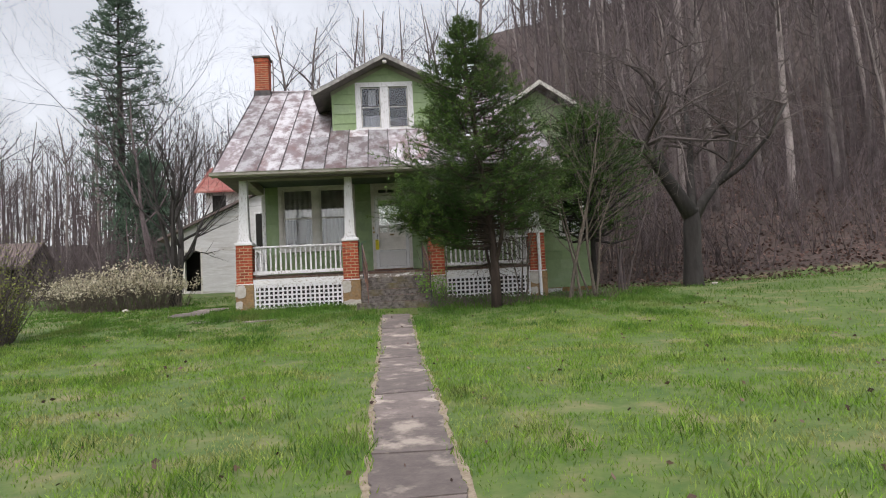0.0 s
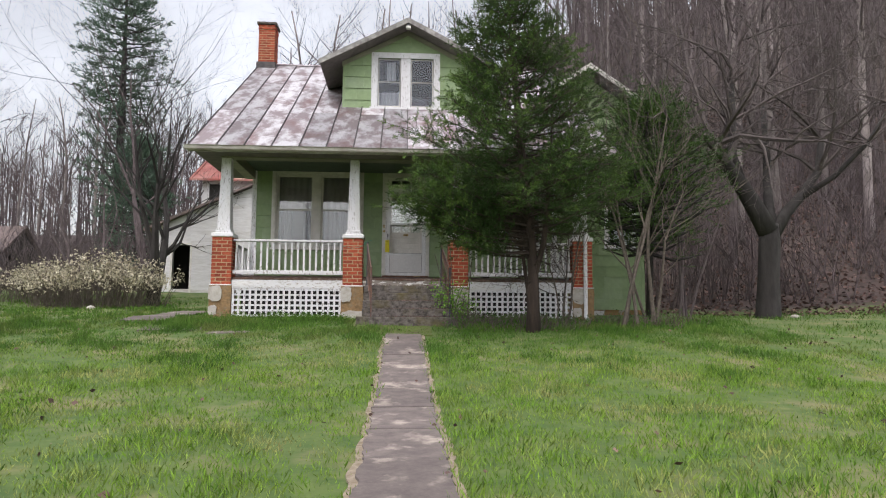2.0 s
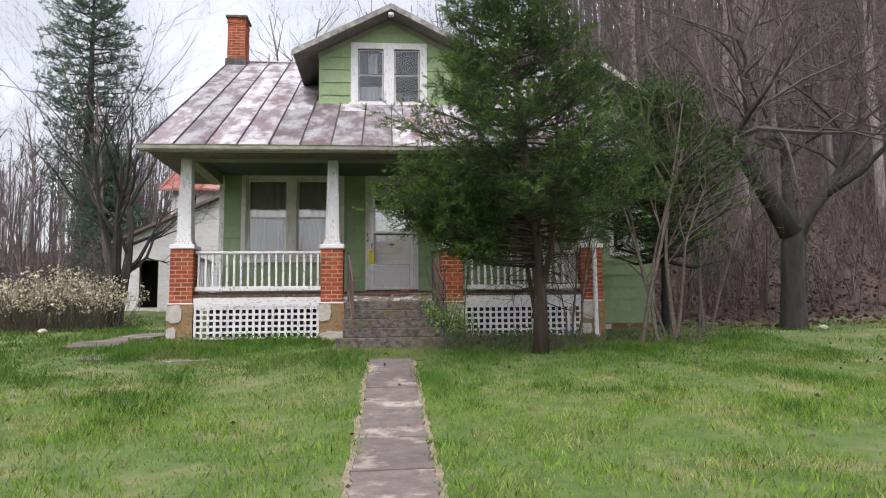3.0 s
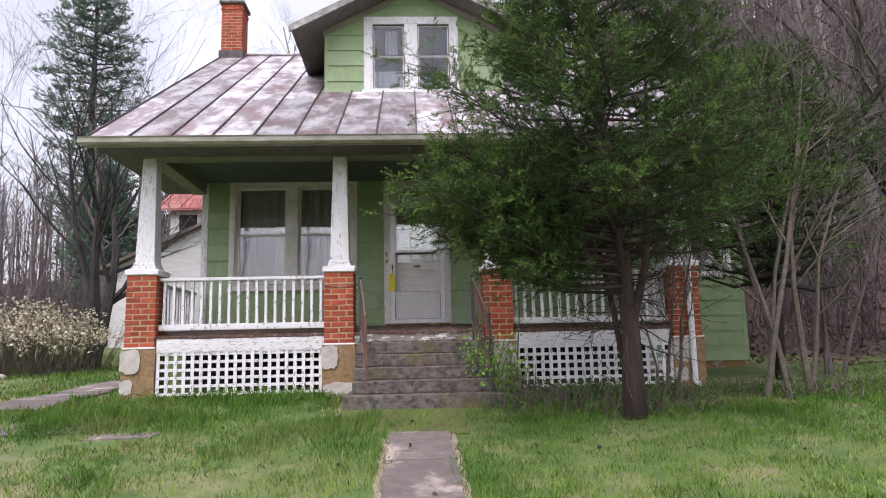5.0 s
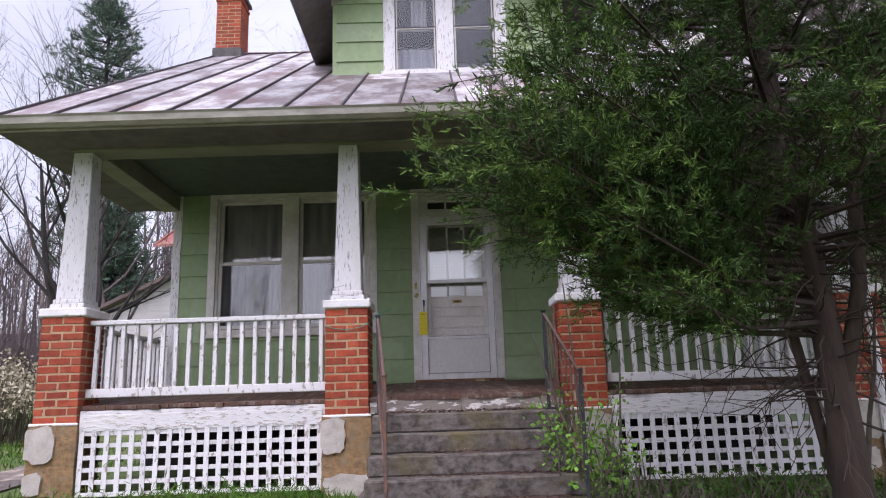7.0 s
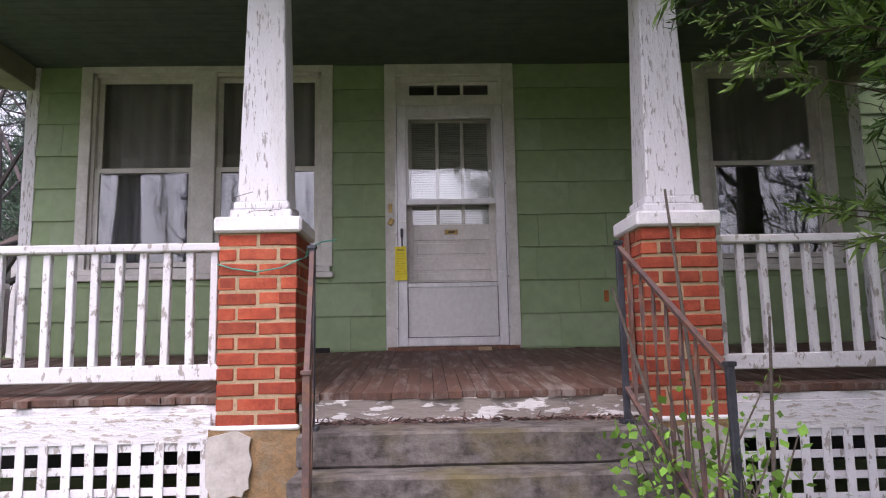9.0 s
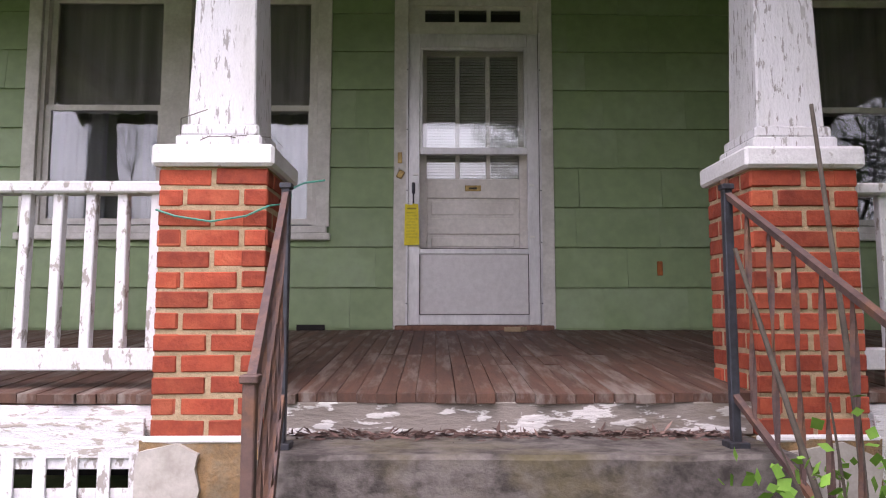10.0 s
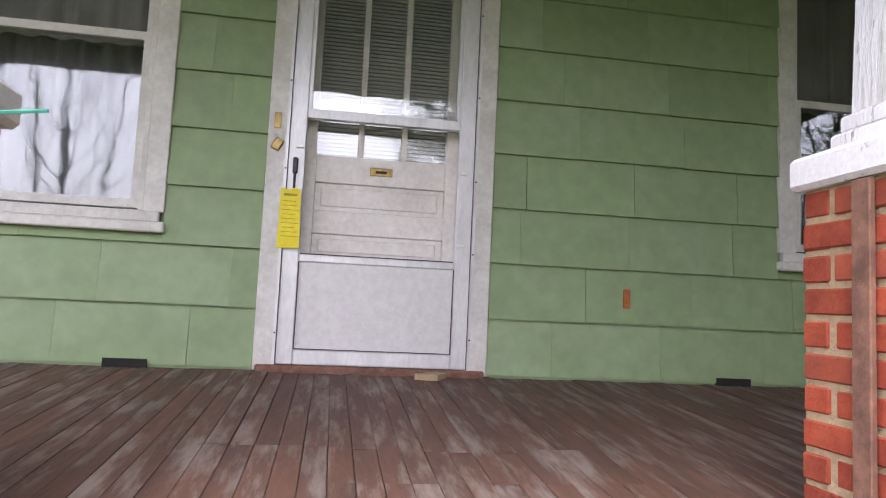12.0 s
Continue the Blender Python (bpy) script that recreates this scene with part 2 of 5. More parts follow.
CROWNTWIG = mat("grey_crown_twigs", (0.135, 0.110, 0.108), (0.075, 0.060, 0.060), scale=5, rough=0.95, bump=0, island=0.35)
CEDARB = mat("cedar_bark", (0.070, 0.048, 0.038), (0.034, 0.024, 0.020), scale=10, rough=0.95, bump=0.8, stretch=(1, 1, 0.18))
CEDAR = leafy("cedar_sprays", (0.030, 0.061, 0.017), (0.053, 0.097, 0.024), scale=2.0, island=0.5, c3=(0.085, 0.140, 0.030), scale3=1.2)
# young growth and sunlit sprays in one paler copy of the cedar green
CEDARLIT = leafy("lit_young_cedar_tips", (0.072, 0.135, 0.026), (0.115, 0.180, 0.040), scale=2.0, island=0.35)
IVY = leafy("ground_ivy", (0.045, 0.105, 0.020), (0.085, 0.165, 0.034), scale=5)
# lush green, with the cedar's shade near the house mixed into the colour
LUSH = leafy("lush_shaded_blades", (0.050, 0.118, 0.015), (0.088, 0.165, 0.022), scale=1.6, island=0.4, c3=(0.130, 0.150, 0.045), scale3=0.8)
MOSS = mat("yellow_green_moss", (0.105, 0.135, 0.022), (0.065, 0.088, 0.018), scale=20, rough=0.95, bump=0.8, c3=(0.085, 0.062, 0.040), scale3=4)
PINE = leafy("pine_needles", (0.080, 0.130, 0.095), (0.135, 0.200, 0.142), scale=1.2, island=0.4)
GREENS = leafy("fresh_leaves", (0.121, 0.267, 0.035), (0.211, 0.389, 0.065), scale=6)
FORSY = leafy("yellow_green_leaves", (0.150, 0.175, 0.045), (0.220, 0.230, 0.070), scale=3)
BLOSSOM = leafy("cream_blossom", (0.50, 0.46, 0.36), (0.36, 0.32, 0.22), scale=4, island=0.25)
LEAVES = leafy("dead_leaves", (0.165, 0.108, 0.092), (0.066, 0.040, 0.034), scale=2, island=0.7)
BLADES = leafy("grass_blades", (0.100, 0.200, 0.020), (0.172, 0.265, 0.036), scale=2.4, island=0.45, c3=(0.275, 0.265, 0.105), scale3=1.1)
REDROOF = mat("red_tin_roof", (0.28, 0.075, 0.06), (0.20, 0.06, 0.05), scale=3, rough=0.6, bump=0.1, c3=(0.36, 0.20, 0.16), scale3=1)
WHITEB = mat("whitewashed_boards", (0.66, 0.65, 0.66), (0.54, 0.52, 0.52), scale=4, rough=0.85, bump=0.3, stretch=(0.3, 1, 2), c3=(0.40, 0.36, 0.33), scale3=1.0, lo3=0.58, hi3=0.7)
SHEDW = mat("blackened_boards", (0.055, 0.045, 0.040), (0.03, 0.026, 0.024), scale=6, rough=0.95, bump=0.3)
SHEDR = mat("brown_shed_roof", (0.17, 0.125, 0.115), (0.12, 0.09, 0.085), scale=2.5, rough=0.7, bump=0.15)
STONE = mat("pale_stone", (0.45, 0.42, 0.38), (0.3, 0.28, 0.25), scale=9, rough=0.9, bump=0.4)


def glass(name, mirror, tint):
    m = bpy.data.materials.new(name)
    m.use_nodes = True
    n, l = m.node_tree.nodes, m.node_tree.links
    n.remove(n["Principled BSDF"])
    mix, tr, gl = n.new("ShaderNodeMixShader"), n.new("ShaderNodeBsdfTransparent"), n.new("ShaderNodeBsdfGlossy")
    mix.inputs[0].default_value = mirror
    tr.inputs[0].default_value = (*tint, 1)
    gl.inputs["Roughness"].default_value = 0.015
    ns, bp = n.new("ShaderNodeTexNoise"), n.new("ShaderNodeBump")
    ns.inputs["Scale"].default_value = 2.2
    bp.inputs["Strength"].default_value, bp.inputs["Distance"].default_value = 0.08, 0.02
    l.new(ns.outputs["Fac"], bp.inputs["Height"])
    l.new(bp.outputs[0], gl.inputs["Normal"])
    l.new(tr.outputs[0], mix.inputs[1])
    l.new(gl.outputs[0], mix.inputs[2])
    l.new(mix.outputs[0], n["Material Output"].inputs[0])
    return m


PANE = glass("old_window_glass", 0.105, (0.85, 0.87, 0.88))
SCREEN = glass("screened_glass", 0.14, (0.82, 0.82, 0.82))
DOORGLASS = glass("storm_door_glass", 0.10, (0.95, 0.96, 0.95))
DORMGLASS = glass("dormer_glass", 0.05, (0.80, 0.82, 0.86))


# ---- the lie of the land ----
def lerp(a, pts):
    if a <= pts[0][0]:
        return pts[0][1]
    for (p, u), (q, w) in zip(pts, pts[1:]):
        if a <= q:
            f = (a - p) / (q - p)
            return u + (w - u) * f
    return pts[-1][1]


def hill_start(x):
    return lerp(x, ((-40, 34), (-14, 28), (-5, 20), (3, 12), (7, 3.0), (9.5, 1.2), (30, 0.0), (60, -6)))


def hill_rise(x):
    return lerp(x, ((-40, 0.16), (-12, 0.17), (0, 0.22), (6, 0.26), (10, 0.34), (15, 0.50), (60, 0.6)))


def ground(x, y):
    z = lerp(y, ((-200, -9), (-40, -3.9), (-20, -2.62), (-16, -2.26), (-8.8, -1.78), (-5, -1.30), (-3.4, -1.13), (-2.4, -1.03), (3.7, -0.80), (9, -0.12), (16, 0.05), (60, 1.5), (400, 4)))
    z += 0.035 * max(0.0, x - 9) * (1 if x < 40 else 40 / max(x, 1)) * (1 if y > -30 else 0.5)
    d = y - hill_start(x)
    if d > 0:
        soft = d * d / (d + 2.5)
        z += min(soft, 70) * hill_rise(x) + 0.0
    z += 0.05 * noise.noise((x * 0.35, y * 0.35, 0)) + 0.02 * noise.noise((x * 1.3, y * 1.3, 4))
    if d > 1:
        z += min(d, 6) * 0.06 * noise.noise((x * 0.25, y * 0.25, 9))
    return z

# ---- ground: one sheet to the horizon ----
def ticks(lo, hi, a, b, fine, coarse):
    out, v = [], lo
    while v < hi:
        out.append(v)
        d = max(a - v, v - b, 0)
        v += fine + d * coarse
    return out + [hi]


def lay_ground():
    xs, ys = ticks(-600, 600, -13, 14, 0.5, 0.14), ticks(-300, 700, -24, 12, 0.5, 0.12)
    V = [(x, y, ground(x, y)) for y in ys for x in xs]
    w = len(xs)
    F = [(j * w + i, j * w + i + 1, (j + 1) * w + i + 1, (j + 1) * w + i) for j in range(len(ys) - 1) for i in range(w - 1)]
    m = mat("lawn_and_litter", (0.050, 0.098, 0.018), (0.100, 0.140, 0.034), scale=4.0, rough=0.95, bump=0.5, c3=(0.190, 0.172, 0.085), scale3=1.1)
    n, l = m.node_tree.nodes, m.node_tree.links
    b = n["Principled BSDF"]
    lawn = b.inputs["Base Color"].links[0].from_socket
    at = n.new("ShaderNodeAttribute")
    at.attribute_name = "litter"
    co, ns, rp, mx = n.new("ShaderNodeTexCoord"), n.new("ShaderNodeTexNoise"), n.new("ShaderNodeValToRGB"), n.new("ShaderNodeMix")
    ns.inputs["Scale"].default_value, ns.inputs["Detail"].default_value, ns.inputs["Roughness"].default_value = 5.0, 8, 0.7
    l.new(co.outputs["Object"], ns.inputs["Vector"])
    l.new(ns.outputs["Fac"], rp.inputs["Fac"])
    rp.color_ramp.elements[0].position, rp.color_ramp.elements[0].color = 0.35, (0.022, 0.015, 0.013, 1)
    rp.color_ramp.elements[1].position, rp.color_ramp.elements[1].color = 0.68, (0.100, 0.068, 0.060, 1)
    add, cl = n.new("ShaderNodeMath"), n.new("ShaderNodeMapRange")
    l.new(at.outputs["Fac"], add.inputs[0])
    l.new(ns.outputs["Fac"], add.inputs[1])
    cl.inputs["From Min"].default_value, cl.inputs["From Max"].default_value = 0.9, 1.1
    l.new(add.outputs[0], cl.inputs["Value"])
    mx.data_type = "RGBA"
    l.new(cl.outputs[0], mx.inputs["Factor"])
    l.new(lawn, mx.inputs["A"])
    l.new(rp.outputs[0], mx.inputs["B"])
    l.new(mx.outputs["Result"], b.inputs["Base Color"])
    ob = raw("ground", V, F, m, smooth=True)
    a = ob.data.attributes.new("litter", "FLOAT", "POINT")
    a.data.foreach_set("value", [min(1.0, max(0.0, (y - hill_start(x)) / 2.0)) for x, y, z in V])
    tagged(ob, "sloping spring lawn rising to a leaf-covered hillside", "ground", kind="structure")


lay_ground()

# ---- the house: walls with openings, roof, porch ----
XL, XR, YB, TOP = -3.75, 3.75, 7.0, 2.62
OPEN_FRONT = ((-3.21, -1.13, 0.74, 2.54), (-0.50, 0.50, 0.0, 2.47), (2.32, 3.42, 0.74, 2.54))


def wall_segments(x0, x1, z0, z1, openings):
    rows, x = [], x0
    for a, b, c, d in sorted(openings):
        rows.append((x, a, z0, z1))
        if c > z0:
            rows.append((a, b, z0, c))
        if d < z1:
            rows.append((a, b, d, z1))
        x = b
    rows.append((x, x1, z0, z1))
    return rows


SHEATH = mat("wall_sheathing", (0.16, 0.23, 0.11), (0.12, 0.18, 0.09), scale=5, rough=0.9, bump=0.1)
wall = tagged(part("wall_front", boxes(*[(a, b, 0.0, 0.14, c, d) for a, b, c, d in wall_segments(XL, XR, -0.12, 3.2, OPEN_FRONT)]), SHEATH), "front house wall clad in green shingle siding", "wall", kind="structure")
tagged(part("wall_left", boxes((XL, XL + 0.14, 0.14, YB, -0.6, 3.2)), SIDING), "green side wall of the house", "wall", kind="structure")
tagged(part("wall_right", boxes((XR - 0.14, XR, 0.14, YB, -0.6, 3.2)), SIDING), "green side wall of the house", "wall", kind="structure")
tagged(part("wall_back", boxes((XL, XR, YB, YB + 0.14, -0.6, 3.2)), SIDING), "green back wall of the house", "wall", kind="structure")
tagged(part("foundation", boxes((XL, XR, 0.02, YB, -1.4, -0.12)), STUCCO), "rough masonry foundation under the house", "foundation", kind="structure")
tagged(part("floor", boxes((XL + 0.14, XR - 0.14, 0.14, YB, -0.12, -0.02)), BOARD), "dim wooden floor inside the house", "floor", kind="structure")
tagged(part("ceiling", boxes((XL + 0.14, XR - 0.14, 0.14, YB, 2.62, 2.7)), PLASTER), "dim plaster ceiling inside the house", "ceiling", kind="structure")
tagged(part("partition", boxes((XL + 0.14, XR - 0.14, 3.4, 3.5, -0.02, 2.62)), PLASTER), "plain inner partition wall", "wall", kind="structure")
for s, gx in (("left", XL), ("right", XR - 0.14)):
    tagged(part("gable_" + s, prism(((-0.0, 3.2), (YB, 3.2), (YB, 4.0), (3.5, 6.3), (0, 4.1)), "x", gx, gx + 0.14), SIDING), "green gable wall under the roof", "wall", kind="structure")


def cut(rect, holes):
    out = [rect]
    for a, b, c, d in holes:
        nxt = []
        for x0, x1, z0, z1 in out:
            if x1 <= a or x0 >= b or z1 <= c or z0 >= d:
                nxt.append((x0, x1, z0, z1))
                continue
            if x0 < a:
                nxt.append((x0, a, z0, z1))
            if x1 > b:
                nxt.append((b, x1, z0, z1))
            if z0 < c:
                nxt.append((max(x0, a), min(x1, b), z0, c))
            if z1 > d:
                nxt.append((max(x0, a), min(x1, b), d, z1))
        out = nxt
    return [r for r in out if r[1] - r[0] > 0.02 and r[3] - r[2] > 0.02]


def clad(parent, x0, x1, z0, z1, y, holes, course=0.292, wide=0.61, clip=None):
    """Courses of siding shingles on a wall that faces -y, each thicker at its lower edge."""
    k, z = 0, z0
    while z < z1 - 0.02:
        x = x0 - rnd.uniform(0.05, 0.55)
        while x < x1:
            w = wide
            for a, b, c, d in cut((max(x, x0), min(x + w, x1), z, min(z + course, z1)), holes):
                if b - a < 0.02:
                    continue
                if clip and not clip((a + b) / 2, d):
                    continue
                dip = rnd.uniform(0, 0.004)
                g = 0.0020 if rnd.random() < 0.2 else 0.0005
                low = c - 0.006 + (dip if c == z else 0)
                V = [(a + g, y - 0.026, low), (b - g, y - 0.026, low), (b - g, y - 0.004, d), (a + g, y - 0.004, d), (a + g, y + 0.001, low), (b - g, y + 0.001, low), (b - g, y + 0.001, d), (a + g, y + 0.001, d)]
                raw("shingle", V, [(0, 1, 2, 3), (4, 7, 6, 5), (0, 4, 5, 1), (1, 5, 6, 2), (3, 2, 6, 7), (0, 3, 7, 4)], SIDING, parent)
            x += w
        z += course
        k += 1


# casings round the openings of the front wall
HOLES = ((-3.29, -1.05, 0.64, 2.62), (-0.585, 0.585, -0.1, 2.60), (2.24, 3.50, 0.64, 2.62))
tagged(part("corner_board", boxes((XL - 0.02, XL + 0.09, -0.024, 0.0, -0.12, 2.6), bevel=0.004), PEEL), "peeling white corner board", "trim", kind="structure")
tagged(part("corner_board", boxes((XR - 0.09, XR + 0.02, -0.024, 0.0, -0.12, 2.6), bevel=0.004), PEEL), "peeling white corner board", "trim", kind="structure")


def sash_pair(win, x0, x1, z0, zm, z1, y):
    """An upper and a lower sash with their panes; the lower one sits further out."""
    f = 0.042
    for nm, a, b, yy, g in (("upper_sash", zm - 0.02, z1, y + 0.02, SCREEN), ("lower_sash", z0, zm + 0.02, y - 0.012, PANE)):
        s = part(nm, boxes((x0, x0 + f, yy, yy + 0.03, a, b), (x1 - f, x1, yy, yy + 0.03, a, b), (x0 + f, x1 - f, yy, yy + 0.03, a, a + f), (x0 + f, x1 - f, yy, yy + 0.03, b - f, b)), TRIM, win)
        p = part("pane", boxes((x0 + f, x1 - f, yy + 0.013, yy + 0.017, a + f, b - f)), g, s)
        p.visible_shadow = False


def drape(x0, x1, z0, z1, y, material, parent, folds=14, deep=0.03):
    V, F, n = [], [], folds * 6
    for i in range(n + 1):
        x = x0 + (x1 - x0) * i / n
        o = deep * math.sin(i / n * folds * 2 * math.pi) + 0.3 * deep * math.sin(i * 0.83)
        V += [Vector((x, y + o, z0)), Vector((x, y + o, z1))]
    F = [(2 * i, 2 * i + 2, 2 * i + 3, 2 * i + 1) for i in range(n)]
    return raw("curtain", V, F, material, parent, smooth=True)


def house_window(name, label, x0, x1, z0, z1, lights, y=0.0):
    w = tagged(new(name), label, "window", kind="structure")
    c = 0.10
    part("casing", boxes((x0, x0 + c, y - 0.03, y + 0.002, z0 + 0.1, z1), (x1 - c, x1, y - 0.03, y + 0.002, z0 + 0.1, z1), (x0 + c, x1 - c, y - 0.03, y + 0.002, z1 - c, z1), bevel=0.004), TRIM, w)
    part("window_sill", boxes((x0 - 0.01, x1 + 0.01, y - 0.06, y + 0.10, z0, z0 + 0.05), (x0 + 0.02, x1 - 0.02, y - 0.035, y + 0.06, z0 + 0.05, z0 + 0.105), bevel=0.006), TRIM, w)
    part("jamb", boxes((x0 + c, x0 + c + 0.03, y, y + 0.14, z0 + 0.1, z1 - c), (x1 - c - 0.03, x1 - c, y, y + 0.14, z0 + 0.1, z1 - c), (x0 + c, x1 - c, y, y + 0.14, z1 - c - 0.03, z1 - c)), TRIM, w)
    for i in range(len(lights) - 1):
        part("mullion", boxes((lights[i][1], lights[i + 1][0], y - 0.028, y + 0.12, z0 + 0.1, z1 - c), bevel=0.004), TRIM, w)
    for a, b in lights:
        sash_pair(w, a, b, z0 + 0.12, z0 + 0.99, z1 - c - 0.03, y + 0.035)
    return w


house_window("window_1", "double sash window with faded white casing and curtains", -3.29, -1.05, 0.64, 2.62, ((-3.16, -2.29), (-2.09, -1.18)))
house_window("window_2", "single sash window with weathered casing", 2.24, 3.50, 0.64, 2.62, ((2.37, 3.37),))
cur = thing("window_curtain", "white folded curtain hanging inside the porch window", "curtain", group="window curtains")
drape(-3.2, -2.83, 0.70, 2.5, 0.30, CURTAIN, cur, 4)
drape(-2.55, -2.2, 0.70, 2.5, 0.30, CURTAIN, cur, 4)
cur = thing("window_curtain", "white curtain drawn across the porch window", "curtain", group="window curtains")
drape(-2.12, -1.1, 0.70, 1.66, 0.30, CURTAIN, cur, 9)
cur = thing("lace_curtain", "dim grey lace curtain behind the upper sash", "curtain", group="window curtains")
drape(-3.2, -1.1, 1.62, 2.5, 0.16, SHADE, cur, 14, 0.02)
cur = thing("lace_curtain", "dim grey lace curtain in the single window", "curtain", group="window curtains")
drape(2.3, 3.42, 1.62, 2.5, 0.16, SHADE, cur, 8, 0.02)
cur = thing("window_curtain", "white curtain hanging inside the single window", "curtain", group="window curtains")
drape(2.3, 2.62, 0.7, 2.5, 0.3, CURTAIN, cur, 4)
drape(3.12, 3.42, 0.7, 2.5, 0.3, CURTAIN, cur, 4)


# front door: casing, transom, inner door, storm door
def front_door():
    d = tagged(new("door_1"), "white panelled front door in a worn casing", "door", kind="structure")
    part("casing", boxes((-0.585, -0.48, -0.03, 0.002, 0.0, 2.60), (0.48, 0.585, -0.03, 0.002, 0.0, 2.60), (-0.48, 0.48, -0.03, 0.002, 2.47, 2.60), bevel=0.005), TRIM, d)
    part("jamb", boxes((-0.50, -0.45, 0.0, 0.16, 0.03, 2.47), (0.45, 0.50, 0.0, 0.16, 0.03, 2.47), (-0.45, 0.45, 0.0, 0.16, 2.42, 2.47), (-0.45, 0.45, 0.0, 0.16, 2.19, 2.28)), TRIM, d)
    part("threshold", boxes((-0.57, 0.57, -0.05, 0.16, -0.03, 0.028), bevel=0.006), EDGE, d, "worn red-brown threshold")
    t = part("transom", boxes((-0.45, -0.36, 0.03, 0.06, 2.28, 2.42), (0.36, 0.45, 0.03, 0.06, 2.28, 2.42), (-0.36, 0.36, 0.03, 0.06, 2.28, 2.30), (-0.36, 0.36, 0.03, 0.06, 2.395, 2.42), (-0.135, -0.105, 0.03, 0.06, 2.30, 2.395), (0.105, 0.135, 0.03, 0.06, 2.30, 2.395)), TRIM, d)
    part("pane", boxes((-0.36, 0.36, 0.043, 0.047, 2.30, 2.395)), SCREEN, t).visible_shadow = False
    # inner leaf with three tall lights over three panels
    y0, y1 = 0.10, 0.14
    rows = [(-0.45, -0.345, y0, y1, 0.03, 2.19), (0.345, 0.45, y0, y1, 0.03, 2.19), (-0.345, 0.345, y0, y1, 0.03, 0.18), (-0.345, 0.345, y0, y1, 0.46, 0.58), (-0.345, 0.345, y0, y1, 0.70, 0.82), (-0.345, 0.345, y0, y1, 0.97, 1.115), (-0.345, 0.345, y0, y1, 2.06, 2.19)]
    rows += [(x - 0.016, x + 0.016, y0, y1, 1.115, 2.06) for x in (-0.115, 0.115)]
    leaf = part("door_leaf", boxes(*rows, bevel=0.003), DOORW, d)
    for za, zb in ((0.18, 0.46), (0.58, 0.70), (0.82, 0.97)):
        part("panel", boxes((-0.345, 0.345, y0 + 0.016, y1 - 0.008, za, zb), (-0.31, 0.31, y0 + 0.008, y1 - 0.008, za + 0.025, zb - 0.025), bevel=0.004), DOORW, leaf)
    for xa, xb in ((-0.345, -0.131), (-0.099, 0.099), (0.131, 0.345)):
        part("pane", boxes((xa, xb, 0.118, 0.122, 1.115, 2.06)), DOORGLASS, leaf).visible_shadow = False
    m = part("mail_slot", boxes((-0.06, 0.06, y0 - 0.006, y0, 1.022, 1.066), bevel=0.003), BRASS, leaf, "small brass mail slot")
    part("slot", boxes((-0.03, 0.03, y0 - 0.008, y0 - 0.005, 1.036, 1.050)), DARK, m)
    # storm door
    s = tagged(new("door_2"), "aluminium storm door with its lower glass missing", "door", kind="structure")
    f0, f1 = -0.018, 0.018
    part("frame", boxes((-0.48, -0.395, f0, f1, 0.03, 2.19), (0.395, 0.48, f0, f1, 0.03, 2.19), (-0.395, 0.395, f0, f1, 0.03, 0.105), (-0.395, 0.395, f0, f1, 2.085, 2.19), (-0.395, 0.395, f0, f1, 0.54, 0.58), bevel=0.005), ALU, s)
    part("gasket", boxes((-0.396, -0.390, -0.0205, -0.017, 0.105, 0.54), (0.390, 0.396, -0.0205, -0.017, 0.105, 0.54), (-0.39, 0.39, -0.0205, -0.017, 0.105, 0.110), (-0.39, 0.39, -0.0205, -0.017, 0.578, 0.583), (-0.482, -0.477, -0.0205, -0.017, 0.03, 2.19), (0.477, 0.482, -0.0205, -0.017, 0.03, 2.19)), SEAM, s, "dark rubber gasket line")
    part("kick_panel", boxes((-0.395, 0.395, -0.006, 0.006, 0.105, 0.54)), KICK, s, "scuffed pale kick panel")
    gl = part("glass_frame", boxes((-0.395, 0.395, f0 - 0.004, f1, 1.275, 1.325), (-0.395, -0.375, f0 + 0.004, f1, 1.325, 2.085), (0.375, 0.395, f0 + 0.004, f1, 1.325, 2.085), (-0.375, 0.375, f0 + 0.004, f1, 2.065, 2.085), bevel=0.003), ALU, s)
    part("pane", boxes((-0.375, 0.375, -0.002, 0.002, 1.325, 2.065)), DOORGLASS, gl).visible_shadow = False
    part("door_handle", boxes((-0.452, -0.428, -0.055, -0.018, 0.98, 1.06), (-0.446, -0.434, -0.05, -0.03, 0.89, 0.98), bevel=0.005), IRON, s, "black push-button handle")
    for z in (0.66, 1.04):
        part("clip", boxes((0.405, 0.44, -0.03, -0.018, z, z + 0.014)), BLIND, s, "small white glass clip")
    part("clip", boxes((-0.44, -0.405, -0.03, -0.018, 1.115, 1.13)), BLIND, s, "small white glass clip")
    for x in (-0.487, 0.487):
        part("edge_strip", boxes((x - 0.007, x + 0.007, -0.04, -0.018, 0.03, 2.19)), ALU, s)
        for z in (0.18, 0.62, 1.0, 1.45, 1.9):
            part("screw", boxes((x - 0.004, x + 0.004, -0.043, -0.04, z, z + 0.008)), IRON, s)


